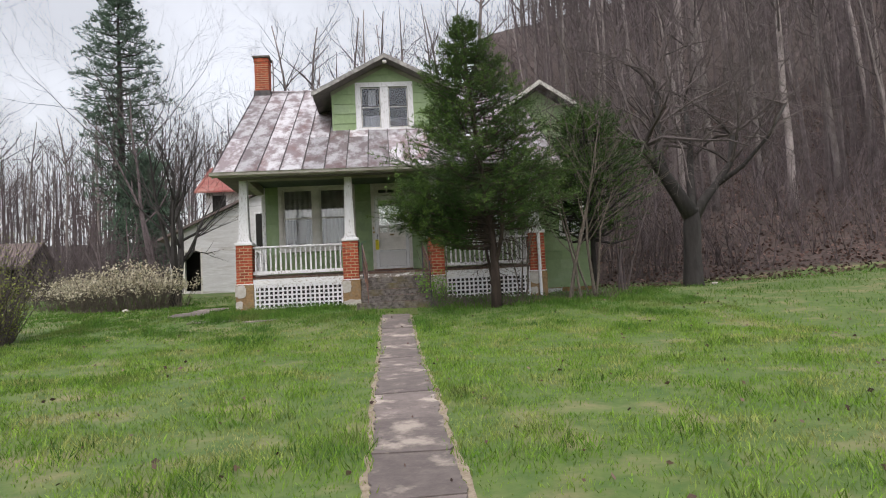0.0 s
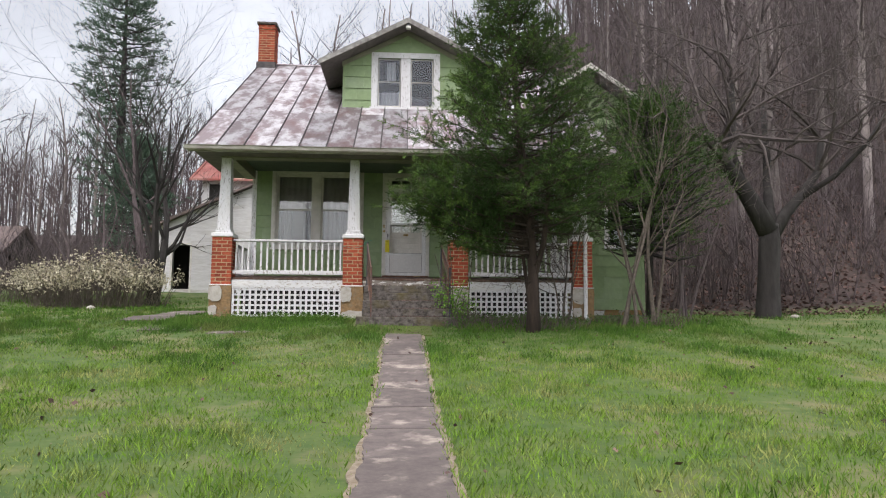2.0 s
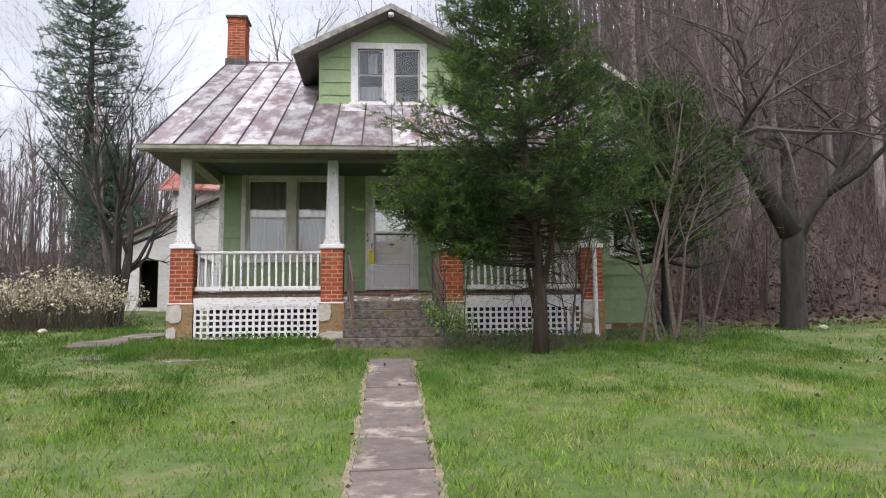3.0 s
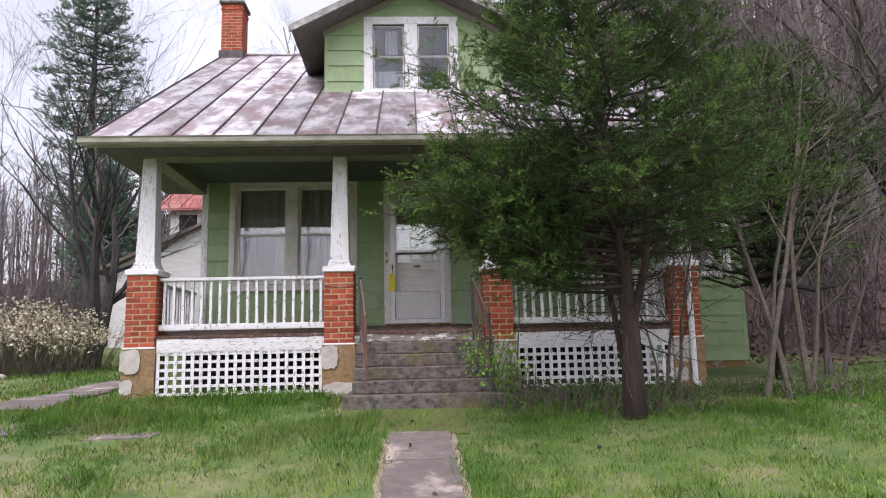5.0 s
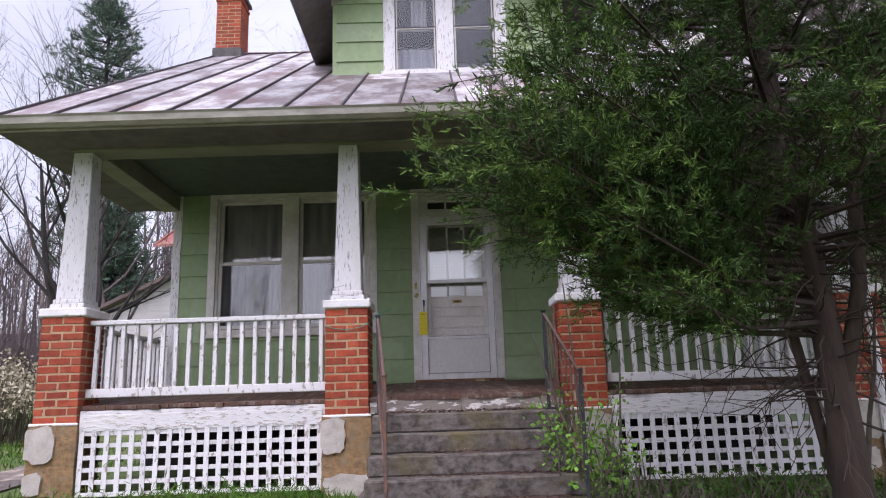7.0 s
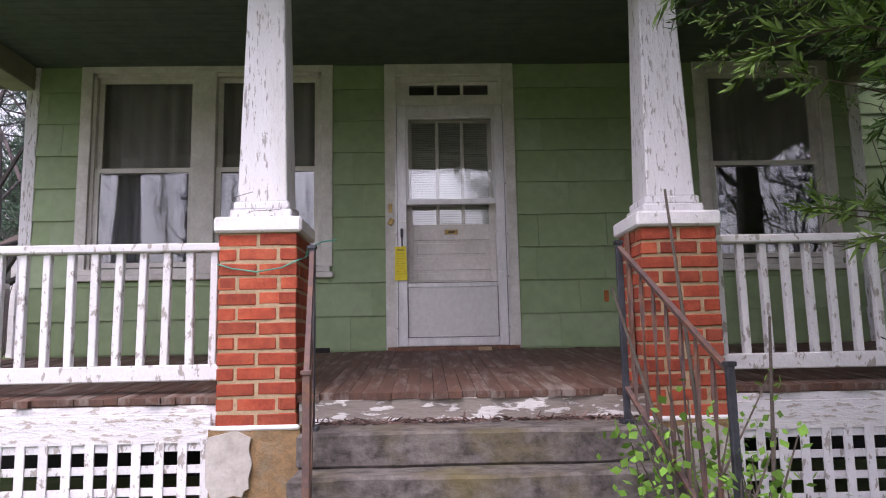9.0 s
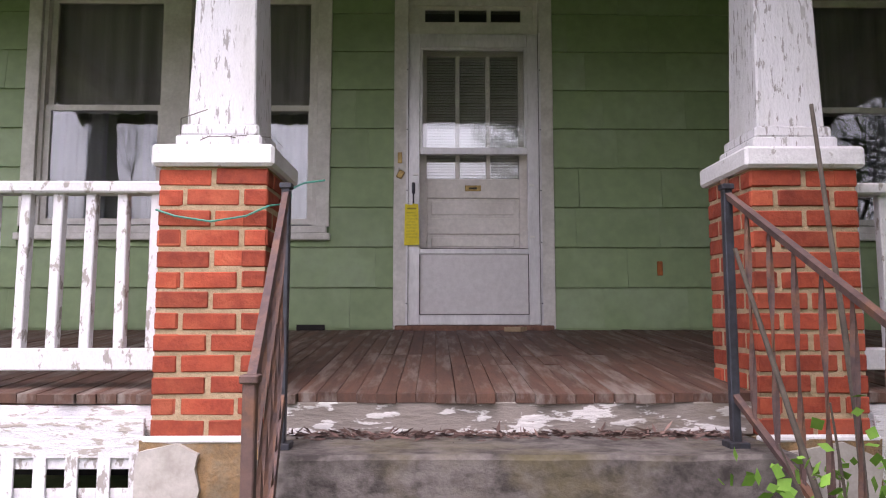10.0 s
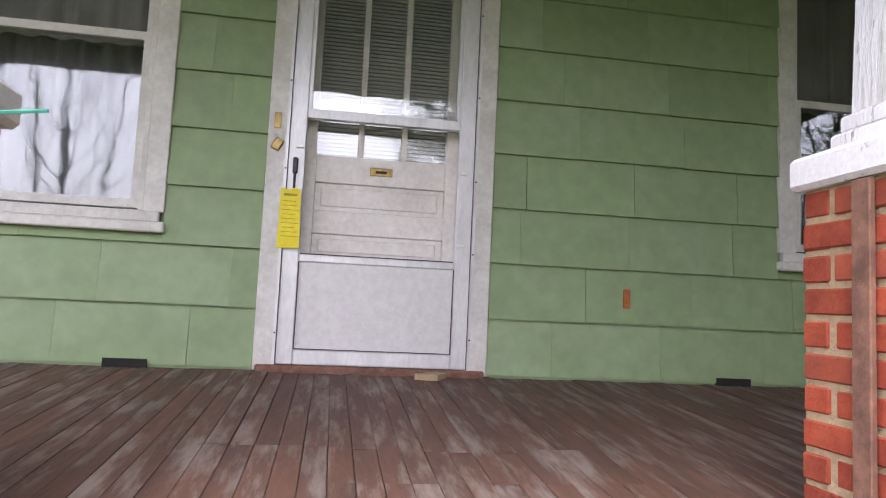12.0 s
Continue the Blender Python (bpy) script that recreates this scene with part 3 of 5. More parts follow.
front_door()
bl = thing("window_blind", "pale horizontal blind behind the door lights", "blind")
for i in range(46):
    me = block(0.70, 0.022, 0.0015, 0, BLIND)
    piece("slat", me, pose(0, 0.165, 1.10 + i * 0.0215, 62, 0, 0), bl)
tagd = thing("door_tag", "yellow printed card hanging from the door handle", "door tag", (-0.45, -0.05, 0.6))
part("card", prism(((-0.505, 0.60), (-0.395, 0.605), (-0.405, 0.90), (-0.44, 0.905), (-0.45, 0.895), (-0.50, 0.90)), "y", -0.052, -0.050), YELLOW, tagd)
part("heading", boxes((-0.485, -0.42, -0.0545, -0.052, 0.862, 0.874)), INK, tagd)
for i in range(9):
    part("text_line", boxes((-0.49, -0.425 + 0.012 * (i % 3), -0.0535, -0.052, 0.835 - i * 0.022, 0.8375 - i * 0.022)), INK, tagd)
lock = thing("hasp_plate", "tarnished brass hasp plate screwed on the casing", "hasp", (-0.54, -0.03, 1.2))
part("plate", boxes((-0.556, -0.524, -0.036, -0.03, 1.205, 1.285), bevel=0.002), BRASS, lock)
lock = thing("padlock", "small brass padlock hanging on the casing", "padlock", (-0.53, -0.03, 1.1))
pl = part("body", boxes((-0.022, 0.022, -0.05, -0.03, -0.03, 0.03), bevel=0.005), BRASS, lock)
pl.data.transform(pose(-0.535, 0, 1.12, 0, 28, 0))
V, F = [], []
tube(V, F, [Vector((-0.535 - 0.014 * math.cos(a) - 0.012, -0.04, 1.148 + 0.024 * math.sin(a))) for a in [i * math.pi / 6 for i in range(7)]], [0.003] * 7, 5)
raw("shackle", V, F, ALU, lock)
tagged(part("rust_mark", boxes((1.325, 1.367, -0.022, -0.014, 0.385, 0.49), bevel=0.006), RUSTSPOT), "orange rusty patch on the siding", "stain", kind="structure")
for x in (-1.27, 1.87):
    tagged(part("vent_gap", boxes((x, x + 0.20, -0.034, -0.012, -0.01, 0.034)), DARK), "small dark vent gap at the foot of the siding", "vent", kind="structure")
wl_ = thing("wood_scrap", "scrap of old wood on the porch boards", "wood scrap", (0.34, -0.12, 0))
part("scrap", prism(((0.20, -0.16), (0.31, -0.19), (0.37, -0.07), (0.28, -0.05)), "z", -0.012, 0.018), MORTAR, wl_)

# porch floor: boards run from the wall to the front and fall gently outwards
FALL, PY = 0.180, -2.375
def floor_z(y):
    return -FALL * min(0.0, y) / PY if y > 0 else FALL * y / -PY
porch = tagged(part("porch_floor", prism(((0.0, -0.04), (PY + 0.05, -0.04 - FALL), (PY + 0.05, -0.10 - FALL), (0.0, -0.10)), "x", -3.98, 3.98), EDGE), "worn red-brown painted porch floor boards", "porch floor", kind="structure")
tilt = math.degrees(math.atan2(FALL, -PY))
x = -3.98
while x < 3.97:
    w = 0.074
    jut = rnd.uniform(-0.02, 0.015)
    length = -PY - 0.0 + jut
    # the worn middle is patched with short lengths
    stops = (0.0, length) if abs(x) > 0.62 else (0.0, round(rnd.choice((1.32, 1.36, 1.66)), 2), round(length, 2))
    for a, b in zip(stops, stops[1:]):
        piece("plank", block(w - rnd.choice((0.0012, 0.0012, 0.003)), round(b - a - 0.004, 2), 0.036, 0.0015, BOARD), pose(x + w / 2 + rnd.uniform(-0.0005, 0.0005), -(a + b) / 2, floor_z(-(a + b) / 2) - 0.020 + rnd.uniform(-0.004, 0.002), tilt, 0, 0), porch)
    x += w
tagged(part("step_riser", boxes((-0.905, 0.905, -2.362, -2.35, -0.335, -0.215), bevel=0.003), BAREWOOD), "bare grey board with flakes of white paint", "trim", kind="structure")
rim = tagged(part("porch_rim", boxes((-3.62, -1.325, -2.355, -2.315, -0.335, -0.225), (-0.905, 0.905, -2.345, -2.315, -0.335, -0.225), (1.325, 3.58, -2.355, -2.315, -0.335, -0.225), (-3.98, -3.94, -1.99, 0, -0.335, -0.20), (3.94, 3.98, -1.99, 0, -0.335, -0.2), bevel=0.003), PEELX), "peeling white rim board under the porch", "trim", kind="structure")
tagged(part("skirt_board", boxes((-3.60, -1.345, -2.396, -2.38, -0.41, -0.262), (1.345, 3.56, -2.396, -2.38, -0.41, -0.262), bevel=0.003), PEELX), "peeling white skirt board over the lattice", "trim", kind="structure")
# dark sheet behind the lattice, paints the shade under the porch
tagged(part("porch_underside", boxes((-3.9, 3.9, -0.25, -0.2, -1.3, -0.3)), DARK), "near-black sheet in place of the shade under the porch", "wall", kind="structure")

# brick piers with stuccoed bases, caps and tapered columns
PIERS = ((-3.83, "corner"), (-1.117, "front"), (1.117, "front"), (3.79, "corner"))


def pier(cx):
    p = thing("brick_pier", "red brick porch pier with a white cap and stuccoed base", "pier", (cx, -2.2, -1.1), group="porch piers")
    y0, y1, h = -2.405, -1.995, 0.205
    part("mortar_core", boxes((cx - h + 0.006, cx + h - 0.006, y0 + 0.006, y1 - 0.006, -0.34, 0.665)), MORTAR, p)
    V = boxes((cx - h - 0.02, cx + h + 0.02, y0 - 0.02, y1 + 0.02, -1.35, -0.34))
    bmesh.ops.subdivide_edges(V, edges=V.edges[:], cuts=7, use_grid_fill=True)
    for v in V.verts:
        v.co += Vector((noise.noise(v.co * 5), noise.noise(v.co * 5 + Vector((9, 0, 0))), 0)) * 0.016
    part("base", V, TANSTONE, p, "crumbling tan masonry base")
    rg = random.Random(int(cx * 100))

    def skin(mx, mz, rx, rz, y=y0 - 0.044, name="stucco_patch", corners=22):
        pts = []
        for i in range(corners):
            a = 2 * math.pi * i / corners
            q = 1 + rg.uniform(-0.13, 0.10)
            px = mx + rx * q * math.copysign(abs(math.cos(a)) ** 0.55, math.cos(a))
            pz = mz + rz * q * math.copysign(abs(math.sin(a)) ** 0.55, math.sin(a))
            pts.append((min(max(px, cx - h - 0.03), cx + h + 0.03), min(max(pz, -1.3), -0.335)))
        part(name, prism(pts, "y", y, y0 - 0.004), OLDSTUCCO, p, "pale patch of remaining stucco")

    if abs(cx) > 3:
        skin(cx - 0.10, -0.52, 0.14, 0.16)
        skin(cx - 0.14, -0.86, 0.09, 0.10)
        skin(cx + 0.08, -1.16, 0.16, 0.12)
    elif cx < 0:
        skin(cx - 0.13, -0.51, 0.12, 0.16)
        skin(cx + 0.02, -1.04, 0.22, 0.20)
    else:
        skin(cx, -0.62, 0.225, 0.27)
        skin(cx - 0.02, -1.10, 0.20, 0.16)
    part("mortar_bead", boxes((cx - h - 0.022, cx + h + 0.022, y0 - 0.026, y0 - 0.002, -0.352, -0.326), bevel=0.008), CAPW, p, "ragged white mortar bead")
    courses, ch = 13, 1.005 / 13
    for k in range(courses):
        z = -0.34 + (k + 0.5) * ch
        for side in range(4):
            # two stretchers, or a stretcher between two halves
            cuts = ((-h, -0.006), (0.006, h)) if (k + side) % 2 == 0 else ((-h, -h + 0.088), (-h + 0.104, h - 0.104), (h - 0.088, h))
            for a, b in cuts:
                mid, w = (a + b) / 2, b - a - 0.006
                o = -h + 0.046 + rnd.uniform(-0.003, 0.003)
                m = Matrix.Translation((cx, -2.2, z)) @ pose(0, 0, 0, 0, 0, 90 * side) @ pose(mid + rnd.uniform(-0.003, 0.003), o, rnd.uniform(-0.003, 0.003), 0, rnd.uniform(-0.8, 0.8), 0)
                piece("brick", block(w, 0.09, 0.061, 0.004, BRICK if rnd.random() < 0.85 else BRICKW), m, p)
    cap = boxes((cx - 0.23, cx + 0.23, -2.43, -1.97, 0.665, 0.748), bevel=0.012)
    part("cap", cap, CAPW, p, "chipped white cap slab")
    return p


def column(cx):
    c = thing("porch_column", "tapered square porch column with peeling white paint", "column", (cx, -2.2, 0.748), group="porch columns")
    part("plinth", boxes((cx - 0.165, cx + 0.165, -2.365, -2.035, 0.748, 0.80), (cx - 0.15, cx + 0.15, -2.35, -2.05, 0.80, 0.845), bevel=0.008), PEEL, c)
    bm = bmesh.new()
    v = box(bm, cx - 0.133, cx + 0.133, -2.333, -2.067, 0.845, 2.365)
    for q in v:
        if q.co.z > 2:
            q.co.x = cx + (q.co.x - cx) * 0.72
            q.co.y = -2.2 + (q.co.y + 2.2) * 0.72
    bmesh.ops.bevel(bm, geom=bm.edges[:], offset=0.006, segments=1, affect="EDGES")
    part("shaft", bm, PEEL, c)


for cx, _ in PIERS:
    made = pier(cx)
    if cx == 1.117:
        part("board", boxes((0.89, 0.906, -2.235, -2.18, -0.20, 0.66), bevel=0.003), EDGE, made, "rusty brown board on the brick")
    column(cx)


# railings
def railing(x0, x1, y=None, label="white wooden porch railing with chipped paint", along="x"):
    r = thing("porch_railing", label, "railing", (x0 if along == "x" else y, -2.2, -0.1), group="porch railings")
    def bx(a, b, c0, c1, z0, z1):
        return (a, b, c0, c1, z0, z1) if along == "x" else (c0, c1, a, b, z0, z1)
    part("top_rail", boxes(bx(x0, x1, y - 0.045, y + 0.045, 0.585, 0.632), bevel=0.008), RAILW, r)
    part("bottom_rail", boxes(bx(x0, x1, y - 0.035, y + 0.035, -0.105, -0.02), bevel=0.006), RAILW, r)
    n = round((x1 - x0) / 0.127)
    for i in range(n):
        t = x0 + (i + 0.5) * (x1 - x0) / n
        at = (t, y) if along == "x" else (y, t)
        piece("baluster", block(0.040, 0.040, 0.61, 0.004, RAILW), pose(at[0], at[1], 0.283, rnd.uniform(-0.5, 0.5), rnd.uniform(-0.6, 0.6), rnd.uniform(-4, 4)), r)


railing(-3.625, -1.322, -2.25)
railing(1.322, 3.585, -2.25)
railing(-1.995, -0.03, -3.85, "white side railing of the porch with chipped paint", "y")
railing(-1.995, -0.03, 3.80, "white side railing of the porch with chipped paint", "y")


def lattice(x0, x1, y):
    g = thing("lattice_panel", "white square lattice panel under the porch", "lattice", (x0, y, -1.0), group="lattice panels")
    n = round((x1 - x0) / 0.113)
    for i in range(n + 1):
        piece("slat", block(0.046, 0.010, 0.60, 0.001, RAILW), pose(x0 + i * (x1 - x0) / n, y - 0.006, -0.685, 0, rnd.uniform(-0.4, 0.4), 0), g)
    for k in range(6):
        piece("slat", block(round(x1 - x0 + 0.04, 2), 0.010, 0.040, 0.001, RAILW), pose((x0 + x1) / 2, y + 0.006, -0.43 - k * 0.108, 0, 0, 0), g)


lattice(-3.57, -1.37, -2.385)
lattice(1.37, 3.54, -2.385)


# concrete steps
def steps():
    s = thing("porch_steps", "weathered concrete steps up to the porch", "steps", (0, -3, -1.15))
    fronts = (-2.74, -2.95, -3.17, -3.39, -3.63)
    tops = (-0.335, -0.495, -0.655, -0.815, -0.975)
    for i, (f, t) in enumerate(zip(fronts, tops)):
        e = 0.10 if i == 4 else 0.0
        bm = boxes((-0.85 - e, 0.89 + e, f, -2.35, t - (0.16 if i < 4 else 0.4), t), bevel=0.014)
        bmesh.ops.subdivide_edges(bm, edges=[q for q in bm.edges if q.calc_length() > 0.5], cuts=14, use_grid_fill=True)
        for v in bm.verts:
            v.co += Vector((0, noise.noise(v.co * 4) * 0.010, noise.noise(v.co * 3 + Vector((5, 5, 5))) * 0.008))
        part("step", bm, CONC, s)


steps()


def handrail(side, xu, xl):
    h = thing("iron_handrail", "rusty wrought iron handrail with twisted balusters", "handrail", (xu, -2.6, -0.33), group="step handrails")
    u, lo = Vector((xu, -2.60, 0)), Vector((xl, -3.50, 0))
    part("upper_post", boxes((xu - 0.015, xu + 0.015, -2.615, -2.585, -0.335, 0.56), (xu - 0.035, xu + 0.035, -2.635, -2.565, -0.337, -0.315), (xu - 0.021, xu + 0.021, -2.621, -2.579, 0.545, 0.565), bevel=0.003), IRON, h, "blue-black iron post")
    part("lower_post", boxes((xl - 0.014, xl + 0.014, -3.514, -3.486, -0.98, -0.02), (xl - 0.020, xl + 0.020, -3.52, -3.48, -0.03, -0.012), bevel=0.003), RUST if side == "left" else IRON, h)
    for nm, za, zb in (("top_bar", 0.53, -0.05), ("bottom_bar", -0.16, -0.76)):
        V, F = [], []
        tube(V, F, [u + Vector((0, 0, za)), lo + Vector((0, 0, zb))], [0.015, 0.015], 4)
        raw(nm, V, F, RUST, h)
    for i in range(1, 8):
        f = i / 8
        p = u.lerp(lo, f)
        zt, zb = 0.53 + (-0.05 - 0.53) * f, -0.16 + (-0.76 + 0.16) * f
        V, F, n = [], [], 14
        for k in range(n + 1):
            a, z = k / n * 5.5, zb + (zt - zb) * k / n
            for q in range(4):
                V.append((p.x + 0.0085 * math.cos(a + q * math.pi / 2) * (1.3 if q % 2 else 0.6), p.y + 0.0085 * math.sin(a + q * math.pi / 2) * (1.3 if q % 2 else 0.6), z))
        for k in range(n):
            for q in range(4):
                F.append((k * 4 + q, k * 4 + (q + 1) % 4, k * 4 + 4 + (q + 1) % 4, k * 4 + 4 + q))
        raw("baluster", V, F, RUST, h)


handrail("left", -0.80, -0.67)
handrail("right", 0.735, 0.86)

# beam, porch ceiling, soffit
tagged(part("porch_beam", boxes((-3.93, 3.89, -2.34, -2.06, 2.365, 2.60), (-3.93, -3.70, -2.06, 0.0, 2.365, 2.60), (3.66, 3.89, -2.06, 0, 2.365, 2.60), bevel=0.006), BEAM), "olive-grey painted porch beam", "beam", kind="structure")
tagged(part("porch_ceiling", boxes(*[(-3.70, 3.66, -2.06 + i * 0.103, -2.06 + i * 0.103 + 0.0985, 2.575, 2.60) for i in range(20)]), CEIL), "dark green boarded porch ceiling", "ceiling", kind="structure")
tagged(part("porch_attic", boxes((-3.92, 3.88, -2.33, -0.01, 2.601, 2.63)), SHEATH), "boards over the porch ceiling", "ceiling", kind="structure")
tagged(part("soffit", boxes((-4.38, 4.38, -2.92, -2.341, 2.385, 2.40), (-4.38, -3.94, -2.341, 0.0, 2.385, 2.40), (3.90, 4.38, -2.341, 0, 2.385, 2.40)), SOFFIT), "grey boarded soffit under the eave", "soffit", kind="structure")

# main roof
EY, EZ, RY, RZ = -2.95, 2.46, 3.5, 6.57
SL = math.hypot(RY - EY, RZ - EZ)
PITCH = math.degrees(math.atan2(RZ - EZ, RY - EY))
roof = thing("tin_roof", "weathered standing seam tin roof with rust", "roof", (0, EY, EZ), kind="structure")
part("deck", prism(((EY, EZ - 0.03), (RY, RZ - 0.03), (9.4, EZ + 0.3), (9.4, EZ + 0.24), (RY, RZ - 0.12), (EY, EZ - 0.09)), "x", -4.42, 4.42), SOFFIT, roof)
part("rear_slope", prism(((RY, RZ), (9.5, EZ + 0.25), (9.5, EZ + 0.27), (RY, RZ + 0.012)), "x", -4.45, 4.45), ROOF, roof)
up = Vector((0, RY - EY, RZ - EZ)).normalized()
nrm = Vector((0, -up.z, up.y))
NP, PW = 16, 8.90 / 16
for i in range(NP):
    xa = -4.45 + i * PW
    s0 = 0.0
    offs = (0, 2.55 + 0.5 * (i % 2) + rnd.uniform(-0.1, 0.1), 5.1 + 0.3 * (i % 3), SL)
    for a, b in zip(offs, offs[1:]):
        c = Vector((xa + PW / 2, EY, EZ)) + up * ((a + b) / 2) + nrm * (-0.004 + 0.001 * (i % 2))
        piece("sheet", block(PW - 0.004, b - a - 0.006, 0.012, 0.001, ROOF), Matrix.Translation(c) @ pose(0, 0, 0, PITCH, 0, 0), roof)
for i in range(NP + 1):
    c = Vector((-4.45 + i * PW, EY, EZ)) + up * (SL / 2) + nrm * 0.012
    piece("seam", block(0.022, SL, 0.034, 0.003, SEAM), Matrix.Translation(c) @ pose(0, 0, 0, PITCH, 0, 0), roof)
part("ridge_cap", prism(((RY - 0.10, RZ - 0.03), (RY, RZ + 0.045), (RY + 0.10, RZ - 0.03), (RY, RZ + 0.03)), "x", -4.46, 4.46), ROOF, roof)
part("rake_board", prism(((EY, EZ - 0.16), (EY, EZ - 0.012), (RY, RZ - 0.012), (RY, RZ - 0.16)), "x", -4.45, -4.42), GUTTER, roof)
part("rake_board", prism(((EY, EZ - 0.16), (EY, EZ - 0.012), (RY, RZ - 0.012), (RY, RZ - 0.16)), "x", 4.42, 4.45), GUTTER, roof)
gut = thing("gutter", "aged cream gutter along the front eave", "gutter", (0, -3.0, 2.45))
part("fascia", boxes((-4.43, 4.43, -2.955, -2.925, 2.34, 2.453)), GUTTER, gut)
prof = [(py, pz - 0.095) for py, pz in ((-2.957, 2.545), (-2.957, 2.455), (-3.00, 2.447), (-3.045, 2.475), (-3.055, 2.53), (-3.075, 2.548), (-3.05, 2.548), (-3.04, 2.50), (-2.99, 2.462), (-2.967, 2.545))]
part("trough", prism(prof, "x", -4.5, 4.47), GUTTER, gut)
dp = thing("downspout", "flaking white downspout beside the corner pier", "downspout", (4.02, -2.5, -1.0))
V, F = [], []
tube(V, F, [Vector(p) for p in ((3.80, -3.0, 2.38), (3.80, -2.98, 2.28), (3.82, -2.50, 1.95), (3.82, -2.48, -0.95), (3.84, -2.56, -1.0))], [0.04] * 5, 8)
raw("pipe", V, F, PEEL, dp)

# chimney
ch = thing("chimney", "red brick chimney on the ridge with a dark flashed foot", "chimney", (-4.2, 3.4, 6.4))
part("flashing", boxes((-4.49, -3.93, 3.16, 3.78, 5.7, 6.55), bevel=0.01), SEAM, ch, "black tarred flashing")
part("mortar_core", boxes((-4.445, -3.975, 3.205, 3.735, 6.5, 7.70)), MORTAR, ch)
for k in range(15):
    z = 6.59 + k * 0.077
    grow = 0.02 if k == 13 else 0.0
    for side, hw in ((0, 0.24), (1, 0.27), (2, 0.24), (3, 0.27)):
        off = 0.27 if side % 2 == 0 else 0.24
        cuts = ((-hw, 0.0), (0.0, hw)) if (k + side) % 2 == 0 else ((-hw, -hw + 0.11), (-hw + 0.11, hw - 0.11), (hw - 0.11, hw))
        for a, b in cuts:
            m = Matrix.Translation((-4.21, 3.47, z)) @ pose(0, 0, 0, 0, 0, 90 * side) @ pose((a + b) / 2, -off + 0.045 - grow, 0, 0, 0, 0)
            piece("brick", block(b - a - 0.014, 0.09, 0.060, 0.003, BRICK), m, ch)
part("crown", boxes((-4.50, -3.92, 3.15, 3.79, 7.71, 7.78), bevel=0.01), CONC, ch)


# dormer
def dormer():
    d = thing("roof_dormer", "green gabled dormer with paired white windows", "dormer", (0, -0.3, 4.1), kind="structure")
    y = -0.30
    slope = 0.52
    holes = ((-0.74, 0.64, 4.18, 5.42),)
    apex = 6.16
    inside = lambda px, pz: pz < apex - slope * abs(px) + 0.12
    # front wall with the opening for the windows
    for pts in (((-1.56, 4.0), (-0.74, 4.0), (-0.74, apex - slope * 0.74), (-1.56, apex - slope * 1.56)), ((0.64, 4.0), (1.56, 4.0), (1.56, apex - slope * 1.56), (0.64, apex - slope * 0.64)), ((-0.74, 4.0), (0.64, 4.0), (0.64, 4.18), (-0.74, 4.18)), ((-0.74, 5.42), (0.64, 5.42), (0.64, apex - slope * 0.64), (0, apex), (-0.74, apex - slope * 0.74))):
        part("front_wall", prism(pts, "y", y, y + 0.1), SIDING, d)
    for s in (-1, 1):
        part("cheek", prism(((y, 4.0), (y, apex - slope * 1.56), (2.0, apex - slope * 1.56), (1.0, 4.6)), "x", s * 1.56, s * 1.46), SIDING, d)
        part("roof_slope", prism(((0, 6.25), (s * 2.12, 6.25 - 2.12 * 0.515), (s * 2.12, 6.17 - 2.12 * 0.515), (0, 6.17)), "y", -0.80, 2.95), ROOF, d, "grey tin dormer roof")
        part("soffit", prism(((0, 6.165), (s * 2.10, 6.165 - 2.10 * 0.515), (s * 2.10, 6.14 - 2.10 * 0.515), (0, 6.14)), "y", -0.79, 1.9), SOFFIT, d)
        part("rake_board", prism(((0, 6.258), (s * 2.14, 6.258 - 2.14 * 0.515), (s * 2.14, 6.13 - 2.14 * 0.515), (0, 6.13)), "y", -0.835, -0.80), RAKE, d, "weathered rake board")
        part("frieze", prism(((0, 6.13), (s * 1.62, 6.13 - 1.62 * 0.515), (s * 1.62, 6.01 - 1.62 * 0.515), (0, 6.01)), "y", y - 0.035, y - 0.015), BEAM, d)
        part("corner_board", boxes((s * 1.57 - 0.03, s * 1.57 + 0.03, y - 0.022, y, 4.05, 5.32)), SIDING, d)
    w = part("window_casing", boxes((-0.90, -0.74, y - 0.03, y, 4.11, 5.56), (0.64, 0.80, y - 0.03, y, 4.11, 5.56), (-0.74, 0.64, y - 0.03, y, 5.42, 5.56), (-0.17, 0.07, y - 0.028, y + 0.08, 4.18, 5.42), (-0.93, 0.83, y - 0.06, y, 4.11, 4.17), bevel=0.004), PEEL, d, "white window casing")
    for a, b in ((-0.74, -0.17), (0.07, 0.64)):
        for za, zb, yy in ((4.18, 4.84, y + 0.0), (4.80, 5.42, y + 0.03)):
            f = 0.03
            s = part("sash", boxes((a, a + f, yy, yy + 0.028, za, zb), (b - f, b, yy, yy + 0.028, za, zb), (a + f, b - f, yy, yy + 0.028, za, za + f), (a + f, b - f, yy, yy + 0.028, zb - f, zb)), TRIM, w)
            part("glazing_line", boxes((a, a + 0.012, yy - 0.004, yy, za, zb), (b - 0.012, b, yy - 0.004, yy, za, zb), (a + 0.012, b - 0.012, yy - 0.004, yy, zb - 0.016, zb)), IRON, s, "dark screen channel")
            part("pane", boxes((a + f, b - f, yy + 0.012, yy + 0.016, za + f, zb - f)), DORMGLASS, s).visible_shadow = False
    clad(w, -1.56, 1.56, 4.05, 6.1, y, ((-0.90, 0.80, 4.0, 5.56),), clip=lambda px, pz: pz < 6.12 - 0.515 * abs(px) + 0.10)
